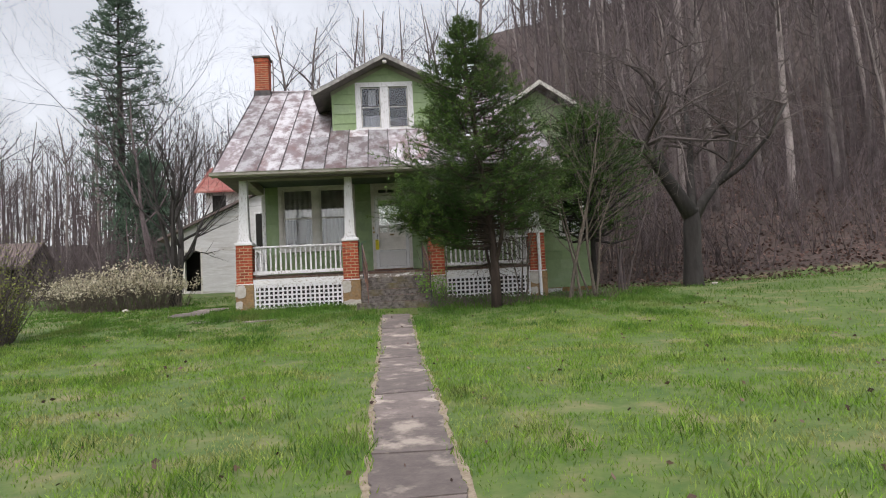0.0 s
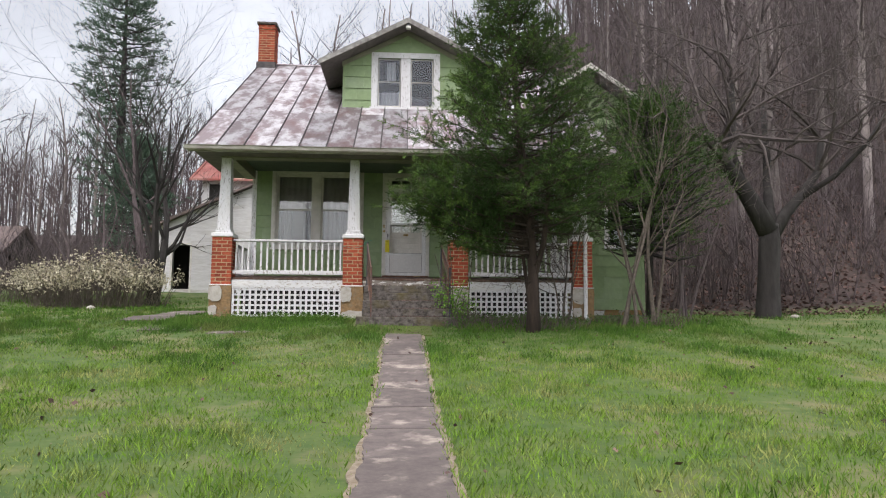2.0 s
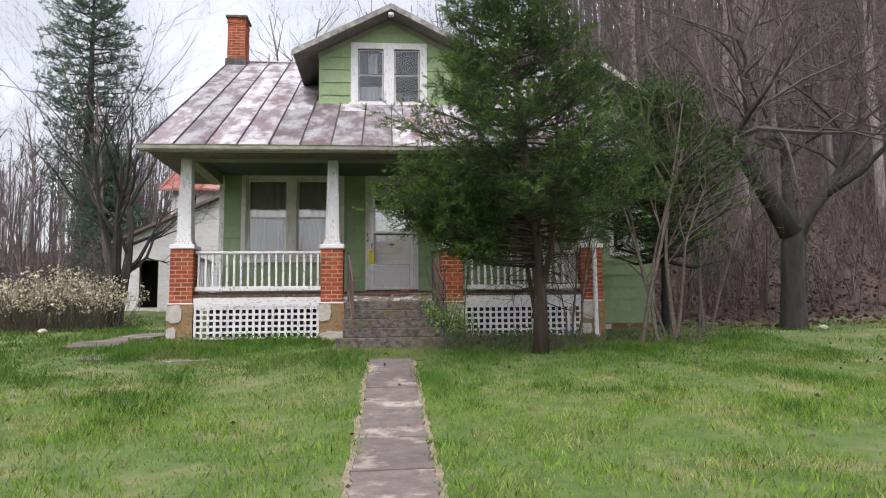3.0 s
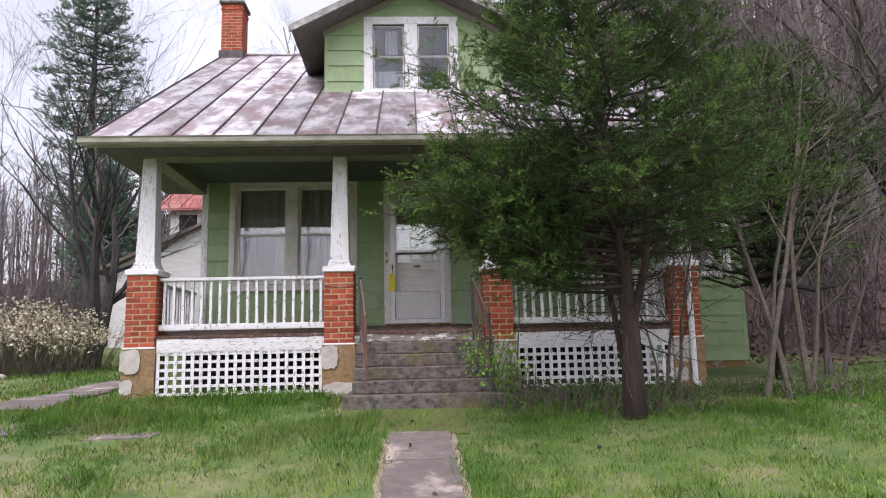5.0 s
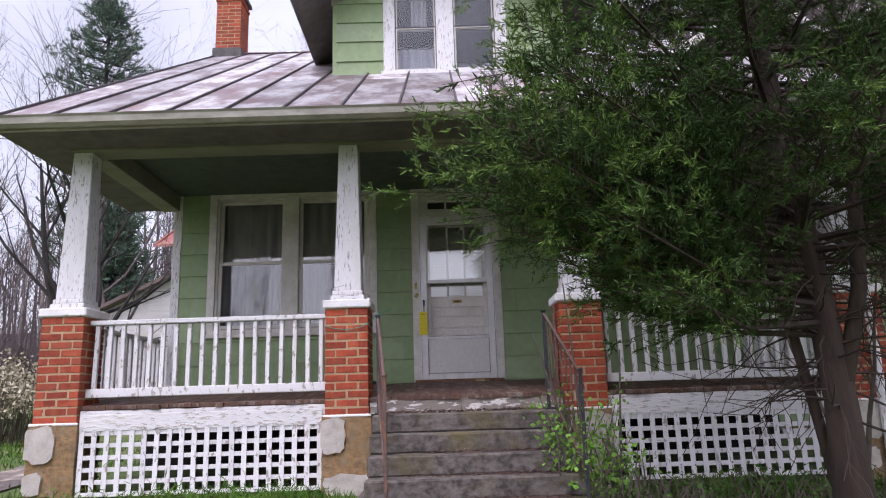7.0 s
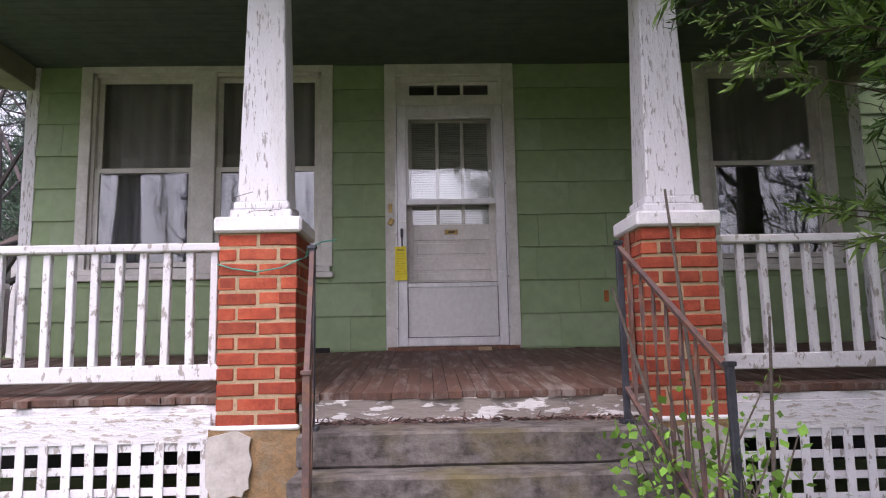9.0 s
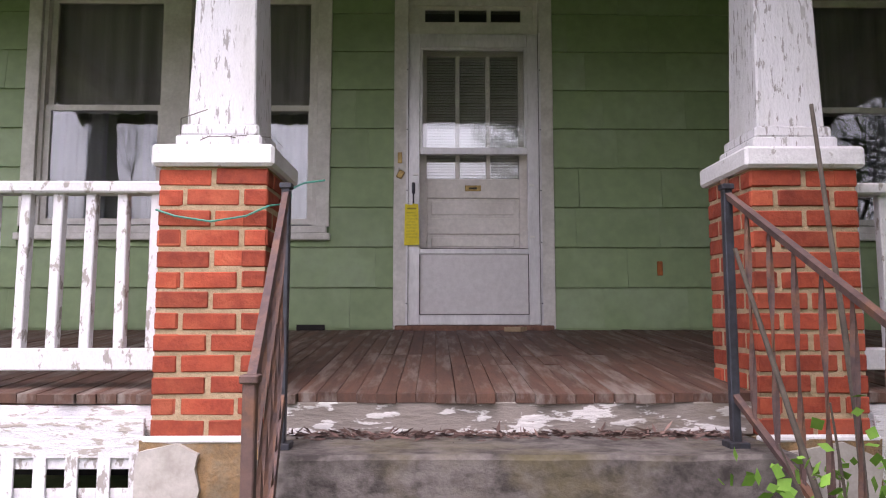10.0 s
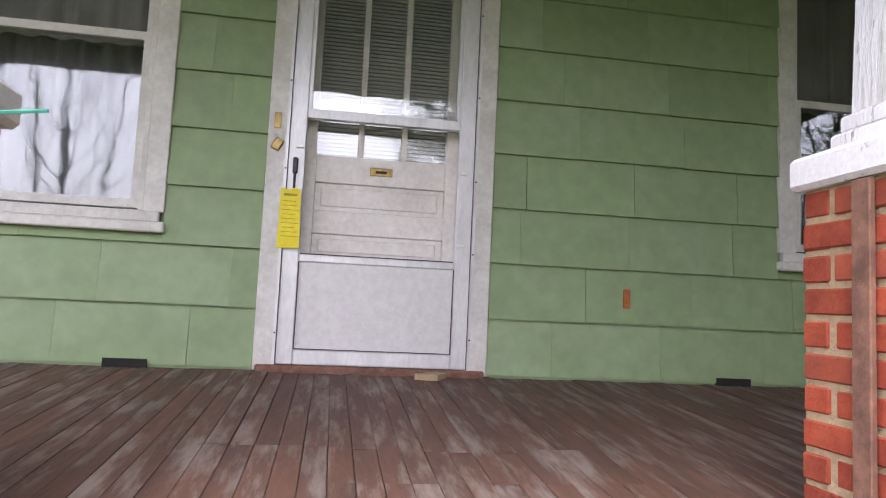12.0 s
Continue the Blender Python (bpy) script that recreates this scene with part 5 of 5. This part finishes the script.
def cedar():
    rg = random.Random(42)
    bx, by = 2.30, -4.45
    z0 = ground(bx, by)
    t = thing("cedar_tree", "shaggy green cedar with a bare lower trunk before the porch", "tree", (bx, by, z0))
    axis = ((-1.4, 2.30), (-0.3, 2.33), (0.4, 2.28), (1.8, 2.12), (3.2, 2.02), (4.5, 1.92), (5.65, 1.86))
    trunk = [Vector((x + rg.uniform(-0.02, 0.02), by + rg.uniform(-0.03, 0.03), z if z > -1 else z0 - 0.2)) for z, x in axis]
    V, F = [], []
    tube(V, F, trunk, [0.145, 0.098, 0.088, 0.078, 0.06, 0.035, 0.008], 10)
    tube(V, F, [Vector((2.22, by, -0.7)), Vector((2.50, by - 0.1, 0.4)), Vector((2.62, by - 0.1, 1.5)), Vector((2.70, by, 2.8))], [0.055, 0.05, 0.04, 0.015], 7)
    tube(V, F, [Vector((2.36, by + 0.1, z0 - 0.1)), Vector((2.15, by + 0.15, 0.2)), Vector((1.95, by + 0.15, 1.2))], [0.04, 0.032, 0.015], 6)
    raw("trunk", V, F, CEDARB, t, smooth=True)

    def reach(z, a):
        r = lerp(z, ((0.4, 1.75), (0.9, 2.05), (1.5, 2.10), (2.3, 1.85), (3.1, 1.55), (3.9, 1.22), (4.6, 0.88), (5.3, 0.42), (5.7, 0.12)))
        # one long low bough reaches out over the walk; the house side is thin
        turn = abs((a - math.radians(203) + math.pi) % (2 * math.pi) - math.pi)
        r *= 1 + 0.36 * max(0.0, 1 - turn / 0.75) * lerp(z, ((0.2, 1), (1.5, 1), (2.1, 0.1), (2.6, 0.0)))
        r *= 1 - 0.30 * max(0.0, math.sin(a))
        if z < 2.2 and math.sin(a) > -0.3 and math.cos(a) < 0:
            r *= 0.72
        return r * (1 + 0.36 * noise.noise((math.cos(a) * 1.9, math.sin(a) * 1.9, z * 1.3)))

    V, F = [], []
    old, fresh = ([], [], [], []), ([], [], [], [])
    total = 195
    for i in range(total + 26):
        z = 0.62 + 4.98 * (i / total)
        a = i * 2.399 + rg.uniform(-0.35, 0.35)
        if i >= total:
            z, a = 0.12 + 1.0 * (i - total) / 26, math.radians(rg.uniform(186, 221))
        r = reach(z + 0.2, a) * rg.uniform(0.70, 1.08)
        b = Vector((lerp(z, axis) , by, z))
        out = Vector((math.cos(a), math.sin(a), 0))
        sag = -0.12 * r if z < 2.2 else 0.0
        tip = b + out * r + Vector((0, 0, 0.18 * r + sag + rg.uniform(-0.1, 0.3)))
        if tip.x < 0.9:
            tip.z = max(tip.z, 0.50 if tip.x > 0.15 else 0.80)
        mid = b.lerp(tip, 0.5) + Vector((rg.gauss(0, 0.08), rg.gauss(0, 0.08), -0.10))
        tube(V, F, [b, mid, tip], [0.024 * (1.1 - z / 8), 0.013, 0.003], 4)
        side = Vector((-out.y, out.x, 0))
        n = int(8 + 14 * r)
        for k in range(n):
            f = 0.25 + 0.75 * (k + rg.random()) / n
            root = b.lerp(mid, f * 2) if f < 0.5 else mid.lerp(tip, f * 2 - 1)
            # a plume: a twig that bends outwards and up, feathered all along
            s = (1 if k % 2 else -1) * rg.uniform(0.25, 1.0)
            d = (out * rg.uniform(0.5, 1.0) + side * s + Vector((0, 0, rg.gauss(0.22, 0.38)))).normalized()
            ln = (0.20 + 0.17 * r) * rg.uniform(0.6, 1.25) * (1.15 - 0.45 * f)
            end = root + d * ln + Vector((0, 0, 0.05))
            tube(V, F, [root, end], [0.004, 0.0015], 3)
            # outer tips turn paler mostly on the sunward side, light put into colour
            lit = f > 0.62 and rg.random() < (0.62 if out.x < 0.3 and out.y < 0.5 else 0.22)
            w = side.cross(d)
            for _ in range(int(4 + ln * 10)):
                g = rg.uniform(0.1, 1.0)
                q = root.lerp(end, g)
                e = (d * 0.8 + (side * rg.gauss(0, 0.75)) + w * rg.gauss(0.1, 0.45) + Vector((0, 0, rg.gauss(0.1, 0.2)))).normalized()
                sl = 0.13 * rg.uniform(0.5, 1.2) * (1.2 - 0.6 * g)
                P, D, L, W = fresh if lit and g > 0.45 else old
                for j in range(16):
                    P.append(q + e * sl * (j / 16))
                    D.append(e + Vector((rg.gauss(0, 0.55), rg.gauss(0, 0.55), rg.gauss(0.05, 0.5))))
                    L.append(0.040 * rg.uniform(0.6, 1.3))
                    W.append(0.0034 * rg.uniform(0.7, 1.3))
    for k in range(90):
        a, zz = rg.uniform(0, 6.28), rg.uniform(-0.4, 1.6)
        b = Vector((lerp(zz, axis), by, zz))
        d = Vector((math.cos(a), math.sin(a), rg.uniform(-0.2, 0.4)))
        grow(V, F, b, d, rg.uniform(0.4, 1.0), 0.010, 1, rg, 4, 0.6, 0.0, (3, 5), 0.2)
    tagged(raw("limbwork", V, F, CEDARB, t), kind="stuff")
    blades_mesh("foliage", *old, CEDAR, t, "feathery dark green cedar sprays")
    blades_mesh("young_foliage", *fresh, CEDARLIT, t, "yellow-green young cedar tips")


cedar()


def pine(x, y, height, width, crown, seed, label, leaf=PINE, needle=0.26, slim=0.020):
    rg = random.Random(seed)
    z0 = ground(x, y)
    t = thing("pine_tree", label, "tree", (x, y, z0))
    V, F = [], []
    tube(V, F, [Vector((x, y, z0 - 0.3)), Vector((x + 0.1, y, z0 + height * 0.5)), Vector((x, y, z0 + height))], [0.32 * height / 18, 0.2 * height / 18, 0.02], 9)
    raw("trunk", V, F, BARK, t, smooth=True)
    V, F, tips = [], [], []
    for i in range(120):
        f = (i + 0.5) / 120
        z = z0 + height * (crown + (1 - crown) * f)
        a = i * 2.399 + rg.uniform(-0.4, 0.4)
        dens = 0.45 if f < 0.3 else 1.0
        r = width * lerp(f, ((0, 0.75), (0.3, 1.0), (0.6, 0.85), (0.85, 0.5), (1, 0.08))) * rg.uniform(0.6, 1.15)
        b = Vector((x, y, z))
        tip = b + Vector((math.cos(a) * r, math.sin(a) * r, 0.12 * r + rg.uniform(-0.2, 0.3)))
        tube(V, F, [b, b.lerp(tip, 0.5) + Vector((0, 0, -0.15)), tip], [0.05, 0.03, 0.008], 4)
        for k in range(int(24 * dens)):
            p = b.lerp(tip, rg.uniform(0.25, 1.02)) + Vector((rg.gauss(0, 0.22), rg.gauss(0, 0.22), rg.gauss(0, 0.14)))
            tips.append((p, Vector((math.cos(a), math.sin(a), 0.4)) + Vector((rg.gauss(0, 0.6), rg.gauss(0, 0.6), rg.gauss(0, 0.4)))))
    tagged(raw("crown", V, F, BARK, t), kind="stuff")
    blades_mesh("needles", *sprays(tips, rg, 12, 0.34, needle, slim), leaf, t)


pine(-15.3, 20.0, 18.2, 2.9, 0.28, 51, "tall blue-green pine rising over the outbuildings")
pine(5.5, -1.6, 5.0, 1.7, 0.30, 57, "dark evergreen crowding the side wing", CEDAR, 0.16, 0.008)
pine(-13.2, 17.5, 7.5, 1.7, 0.15, 53, "shorter dark pine beside the tall one")


# ---- shrubs ----
def shrub(name, label, x, y, rx, ry, h, twigs, leaves, leaf_mat, size, seed, twig_mat=TWIGS, top=False, slim=0.32):
    rg = random.Random(seed)
    s = thing(name, label, "shrub", (x, y, ground(x, y)))
    V, F, P, D = [], [], [], []
    for _ in range(twigs):
        a, q = rg.uniform(0, 6.28), math.sqrt(rg.random())
        px, py = x + math.cos(a) * q * rx, y + math.sin(a) * q * ry
        z = ground(px, py) - 0.05
        hh = h * rg.uniform(0.6, 1.05) * (1 - 0.4 * q * q)
        d = Vector((math.cos(a) * 0.28 * q + rg.gauss(0, 0.15), math.sin(a) * 0.28 * q + rg.gauss(0, 0.15), 1))
        e = Vector((px, py, z)) + d * hh
        mid = Vector((px, py, z)).lerp(e, 0.55) + Vector((rg.gauss(0, 0.06), rg.gauss(0, 0.06), 0))
        tube(V, F, [Vector((px, py, z)), mid, e], [0.012, 0.008, 0.003], 3)
        for _ in range(leaves):
            f = rg.uniform(0.72, 1.0) if top else rg.uniform(0.15, 1.0)
            P.append(Vector((px, py, z)).lerp(e, f) + Vector((rg.gauss(0, 0.07), rg.gauss(0, 0.07), rg.gauss(0, 0.05))))
            D.append((rg.gauss(0, 1), rg.gauss(0, 1), rg.gauss(0.3, 0.8)))
    tagged(raw("twig_mass", V, F, twig_mat, s), kind="stuff")
    L = [size * rg.uniform(0.6, 1.3) for _ in P]
    blades_mesh("blossoms" if top else "leaves", P, D, L, [q * slim for q in L], leaf_mat, s)


shrub("blossom_shrub", "wide twiggy shrub with cream white blossoms", -9.1, 4.2, 2.0, 1.0, 1.75, 420, 16, BLOSSOM, 0.075, 61, GREYTWIG, True)
shrub("blossom_shrub", "low twiggy shrub with scattered pale blossoms", -11.6, 5.5, 1.2, 0.8, 1.3, 160, 12, BLOSSOM, 0.07, 63, GREYTWIG, True)
shrub("forsythia_bush", "yellow-green arching bush at the lawn's edge", -8.3, -6.2, 0.75, 0.75, 2.5, 300, 30, FORSY, 0.045, 65)
shrub("step_shrub", "fresh green shoots growing through the handrail", 0.93, -3.12, 0.17, 0.28, 1.15, 26, 46, GREENS, 0.045, 67, GREYTWIG, slim=0.38)
shrub("step_shrub", "thin dry stems with a few green leaves by the steps", 1.2, -3.0, 0.25, 0.22, 0.8, 22, 7, GREENS, 0.06, 69, GREYTWIG)
shrub("weed_clump", "low green weeds along the lattice", 2.4, -3.0, 1.3, 0.3, 0.30, 170, 9, IVY, 0.034, 71, GREYTWIG)
shrub("weed_clump", "low green weeds under the saplings", 4.9, -3.2, 1.3, 0.5, 0.36, 170, 9, IVY, 0.034, 73, GREYTWIG)
shrub("weed_clump", "tufts of lush grass along the lattice", -2.5, -2.75, 1.35, 0.16, 0.20, 260, 10, LUSH, 0.10, 75, LUSH, slim=0.045)
shrub("dry_brush", "tangle of dead brown stems under the cedar", 2.3, -3.9, 1.5, 0.6, 0.36, 220, 6, IVY, 0.035, 81, GREYTWIG)
shrub("dry_brush", "dead brown vines and stems by the steps", 1.3, -3.5, 0.5, 0.35, 0.42, 110, 4, IVY, 0.04, 83, GREYTWIG)
for i, (x, y, h, dx) in enumerate(((0.98, -2.95, 1.9, -0.1), (0.90, -3.05, 1.45, -0.32), (1.25, -2.9, 1.3, 0.1))):
    c = thing("bare_cane", "single brown cane standing by the handrail", "plant stem", (x, y, ground(x, y)))
    V, F = [], []
    z = ground(x, y) - 0.05
    tube(V, F, [Vector((x, y, z)), Vector((x + dx * 0.4, y, z + h * 0.5)), Vector((x + dx, y + 0.05, z + h))], [0.012, 0.010, 0.006], 6)
    raw("stem", V, F, GREYTWIG, c)

# ---- grass, dead leaves ----
def grass():
    rg = np.random.default_rng(3)
    lawn, lush = [], []
    for n, x0, x1, y0, y1, h, w in ((190000, -7, 7, -18.5, -9.0, 0.065, 0.0036), (170000, -7.5, 7, -9.0, -2.6, 0.075, 0.0034), (80000, -16, 17, -18, 1.0, 0.09, 0.0065), (24000, -14, -3.9, -4, 7, 0.09, 0.008), (26000, -4.6, 6.5, -4.6, -2.6, 0.12, 0.0042)):
        x, y = rg.uniform(x0, x1, n), rg.uniform(y0, y1, n)
        tuft = np.array([noise.noise((a * 0.9, b * 0.9, 3)) + 0.7 * noise.noise((a * 3.1, b * 3.1, 8)) for a, b in zip(x, y)])
        hs = np.array([hill_start(a) for a in x])
        off = (np.abs(x + 0.035) > 0.23 + 0.15 * rg.random(n)) | ((y > -4.95) & (y < -3.66))
        moss = (x > -0.5) & (x < 0.5) & (y > -4.95) & (rg.random(n) < 0.8)
        house = (y > -2.45) & (x > -4.0) & (x < 6.5)
        stepz = (x > -1.0) & (x < 1.02) & (y > -3.66)
        walk2 = (x > -5.6) & (x < -4.75) & (y > -3.1) & (y < 1.1)
        ok = off & ~house & ~stepz & ~walk2 & ~moss & (y < hs + 0.8) & (rg.random(n) < 0.62 + tuft * 0.7)
        x, y, tuft = x[ok], y[ok], tuft[ok]
        z = np.array([ground(a, b) for a, b in zip(x, y)]) - 0.005
        k = len(x)
        d = np.stack([rg.normal(0, 0.5, k), rg.normal(0, 0.5, k), np.ones(k)], 1)
        row = (np.stack([x, y, z], 1), d, h * rg.uniform(0.5, 1.25, k) * (1 + 0.9 * np.clip(tuft, -0.5, 1)), np.full(k, w))
        # taller, greener grass takes over towards the house, darkened also for cedar shade
        rich = rg.random(k) < np.clip((y + 8.0) / 2.5 + 0.6 * tuft, 0.02, 0.97) + np.clip(tuft - 0.25, 0, 0.6)
        lawn.append([q[~rich] for q in row])
        lush.append([q[rich] for q in row])
    for rows, m, name, label in ((lawn, BLADES, "grass", "short spring lawn grass with dry yellowish patches"), (lush, LUSH, "lush_grass", "lush grass tufts towards the house, darkened also for the cedar's shade")):
        P, D, L, W = (np.concatenate([o[i] for o in rows]) for i in range(4))
        tagged(blades_mesh(name, P, D, L, W, m, seed=4), label, "grass", kind="stuff")


grass()


def dead_leaves():
    rg = np.random.default_rng(8)
    n = 42000
    x, y = rg.uniform(5.5, 30, n), rg.uniform(-1, 26, n)
    hs = np.array([hill_start(a) for a in x])
    ok = (y > hs - 0.3 + rg.normal(0, 0.7, n)) & ~((x < 6.7) & (y > 0.9) & (y < 7))
    x, y = x[ok], y[ok]
    extra = 400
    x = np.concatenate([x, rg.uniform(-8, 9, extra)])
    y = np.concatenate([y, rg.uniform(-18, -4, extra)])
    z = np.array([ground(a, b) for a, b in zip(x, y)]) + 0.02
    z[-extra:] += 0.02
    k = len(x)
    d = np.stack([rg.normal(0, 1, k), rg.normal(0, 1, k), rg.normal(0.1, 0.35, k)], 1)
    L = rg.uniform(0.07, 0.17, k)
    L[-extra:] *= 0.45
    ob = blades_mesh("dead_leaves", np.stack([x, y, z], 1), d, L, L * 0.36, LEAVES, seed=6)
    tagged(ob, "brown fallen leaves over the hillside", "leaf litter", kind="stuff")


dead_leaves()


# ---- outbuildings ----
def outbuilding():
    b = thing("white_outbuilding", "old whitewashed wooden house with a red tin roof", "outbuilding", (-7, 9, -0.1))
    g = -0.5
    # lean-to whose roof rises towards the house
    for pts in (((-9.2, g), (-8.58, g), (-8.58, 2.55), (-9.2, 2.25)), ((-8.58, 1.62), (-7.95, 1.62), (-7.95, 2.86), (-8.58, 2.55)), ((-7.95, g), (-4.2, g), (-4.2, 4.5), (-7.95, 2.86))):
        part("wall", prism(pts, "y", 9.0, 9.15), WHITEB, b)
    part("wall", prism(((9.15, g), (14, g), (14, 2.25), (9.15, 2.25)), "x", -9.2, -9.06), WHITEB, b)
    # black sheet paints the shade inside the doorway
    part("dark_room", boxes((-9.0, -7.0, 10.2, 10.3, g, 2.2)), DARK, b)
    part("lean_to_roof", prism(((-9.6, 2.10), (-4.2, 4.56), (-4.2, 4.66), (-9.6, 2.20)), "y", 8.75, 14), SHEDR, b, "brown rusted lean-to roof")
    for k in range(12):
        part("clapboard", boxes((-9.2 if k * 0.2 < 0.4 else -7.93, -4.2, 8.982, 9.0, 0.0 + k * 0.2 - 0.4, 0.185 + k * 0.2 - 0.4)) if k < 2 else boxes((-7.93, -4.2, 8.982, 9.0, k * 0.2 - 0.4, 0.185 + k * 0.2 - 0.4)), WHITEB, b)
    part("door_frame", boxes((-8.66, -8.58, 8.97, 9.1, g, 1.7), (-7.95, -7.88, 8.97, 9.1, g, 1.7), (-8.58, -7.95, 8.97, 9.1, 1.62, 1.7)), TRIM, b)
    part("upper_wall", boxes((-8.2, -3.9, 11.0, 11.15, 2.0, 4.55)), WHITEB, b)
    part("upper_wall", prism(((11.15, 2.0), (16, 2.0), (16, 4.5), (13.5, 6.0), (11.15, 4.5)), "x", -8.2, -8.05), WHITEB, b)
    w = part("window", boxes((-8.0, -7.9, 10.96, 11.0, 3.2, 4.4), (-7.3, -7.2, 10.96, 11.0, 3.2, 4.4), (-7.9, -7.3, 10.96, 11.0, 4.3, 4.4), (-7.9, -7.3, 10.96, 11.0, 3.2, 3.3)), PEEL, b)
    part("pane", boxes((-7.9, -7.3, 10.975, 10.99, 3.3, 4.3)), DARK, w)
    part("roof", prism(((10.6, 4.38), (13.5, 6.0), (16.4, 4.38), (16.4, 4.46), (13.5, 6.1), (10.6, 4.46)), "x", -8.6, -3.2), REDROOF, b, "faded red tin roof")
    for i in range(8):
        part("seam", prism(((10.6, 4.46), (13.5, 6.1), (13.5, 6.14), (10.6, 4.50)), "x", -8.5 + i * 0.7, -8.47 + i * 0.7), REDROOF, b)
    w = part("window", boxes((-5.72, -5.64, 8.95, 8.98, 1.6, 3.2), (-4.96, -4.88, 8.95, 8.98, 1.6, 3.2), (-5.64, -4.96, 8.95, 8.98, 3.12, 3.2), (-5.64, -4.96, 8.95, 8.98, 1.6, 1.68)), PEEL, b)
    part("pane", boxes((-5.64, -4.96, 8.962, 8.978, 1.68, 3.12)), DARK, w)


outbuilding()


def open_shed():
    s = thing("open_shed", "dark weathered open shed with a brown roof", "shed", (-20, 16, 0))
    g = -0.3
    part("roof", prism(((14.4, 1.75), (16.2, 3.05), (18.0, 1.75), (18.0, 1.83), (16.2, 3.14), (14.4, 1.83)), "x", -23.5, -17.7), SHEDR, s, "brown tin shed roof")
    part("gable", prism(((14.7, 1.9), (16.2, 3.0), (17.7, 1.9)), "x", -18.0, -17.9), SHEDW, s)
    part("rear_wall", boxes((-23.2, -17.9, 17.6, 17.7, g, 1.9)), SHEDW, s)
    part("side_wall", boxes((-18.0, -17.9, 15.9, 17.6, g, 1.9)), SHEDW, s)
    part("side_wall", boxes((-23.2, -23.1, 14.7, 17.6, g, 1.9)), SHEDW, s)
    for x in (-23.0, -20.6, -18.0):
        part("post", boxes((x - 0.07, x + 0.07, 14.65, 14.79, g, 1.8)), SHEDW, s)


open_shed()

rs = random.Random(77)
for i, (x, y, r) in enumerate(((-19.2, 13.6, 0.28), (-17.6, 13.4, 0.22), (-8.8, 3.0, 0.14), (9.3, -0.9, 0.10), (-16.8, 12.6, 0.2))):
    bm = bmesh.new()
    bmesh.ops.create_icosphere(bm, subdivisions=2, radius=r)
    for v in bm.verts:
        v.co = v.co * (1 + 0.3 * noise.noise(v.co * 4 + Vector((i, 0, 0))))
        v.co.z *= 0.6
        v.co += Vector((x, y, ground(x, y) + r * 0.2))
    tagged(part("stone", bm, STONE, smooth=True), "pale weathered stone lying on the ground", "stone", group="loose stones")

# ---- small things on the porch and lawn ----
wr = thing("pier_wire", "thin green wire tied round the brick pier", "wire", (-1.1, -2.4, 0.5))
V, F = [], []
pts = [Vector((-1.325, -2.415 - 0.0, 0.50)), Vector((-1.25, -2.42, 0.475)), Vector((-1.12, -2.42, 0.455)), Vector((-0.99, -2.42, 0.475)), Vector((-0.905, -2.415, 0.515)), Vector((-0.885, -2.30, 0.54)), Vector((-0.86, -2.28, 0.60)), Vector((-0.80, -2.27, 0.63)), Vector((-0.72, -2.27, 0.64))]
tube(V, F, pts, [0.004] * len(pts), 5)
tube(V, F, [Vector((-0.885, -2.30, 0.54)), Vector((-0.87, -2.32, 0.60)), Vector((-0.845, -2.30, 0.57)), Vector((-0.86, -2.28, 0.60))], [0.004] * 4, 5)
raw("loop", V, F, WIRE, wr)
vn = thing("dead_vine", "dry leafless vine tangled round the column foot", "vine", (-1.1, -2.38, 0.75))
V, F = [], []
for k in range(4):
    a0 = rs.uniform(0, 6.28)
    pts = [Vector((-1.117 + math.cos(a0 + q * 0.7) * (0.185 + 0.006 * q), -2.2 + math.sin(a0 + q * 0.7) * (0.185 + 0.006 * q), 0.76 + 0.02 * k * rs.random() + 0.012 * q * (k % 3))) for q in range(6)]
    tube(V, F, pts, [0.0018] * 6, 4)
raw("vine", V, F, GREYTWIG, vn)
lt = thing("leaf_debris", "dry brown leaf debris along the top step", "leaf litter", (0, -2.5, -0.33), kind="stuff")
rg2 = np.random.default_rng(12)
k = 700
blades_mesh("leaf", np.stack([rg2.uniform(-0.8, 0.82, k), -2.375 - np.abs(rg2.normal(0, 0.045, k)), rg2.uniform(-0.333, -0.318, k)], 1), np.stack([rg2.normal(0, 1, k), rg2.normal(0, 0.5, k), rg2.normal(0.05, 0.15, k)], 1), rg2.uniform(0.02, 0.07, k), rg2.uniform(0.002, 0.007, k), LEAVES, lt)
lt = thing("leaf_debris", "dry twigs and leaves on the lower steps", "leaf litter", (0, -3.2, -0.65), kind="stuff")
k = 900
tr = rg2.integers(0, 3, k)
blades_mesh("leaf", np.stack([rg2.triangular(-0.6, 0.55, 0.86, k), np.array([-2.97, -3.19, -3.41])[tr] - np.abs(rg2.normal(0, 0.04, k)), np.array([-0.650, -0.810, -0.968])[tr]], 1), np.stack([rg2.normal(0, 1, k), rg2.normal(0, 0.5, k), rg2.normal(0.06, 0.12, k)], 1), rg2.uniform(0.03, 0.10, k), rg2.uniform(0.002, 0.006, k), LEAVES, lt)

# shingles of the front wall, last as there are many
clad(wall, XL + 0.09, XR - 0.09, 0.012, 2.62, 0.0, HOLES)
tagged(part("sill_board", boxes((XL + 0.09, -0.585, -0.014, 0.0, -0.06, 0.012), (0.585, XR - 0.09, -0.014, 0.0, -0.06, 0.012)), SIDING), "green board at the foot of the siding", "trim", kind="structure")
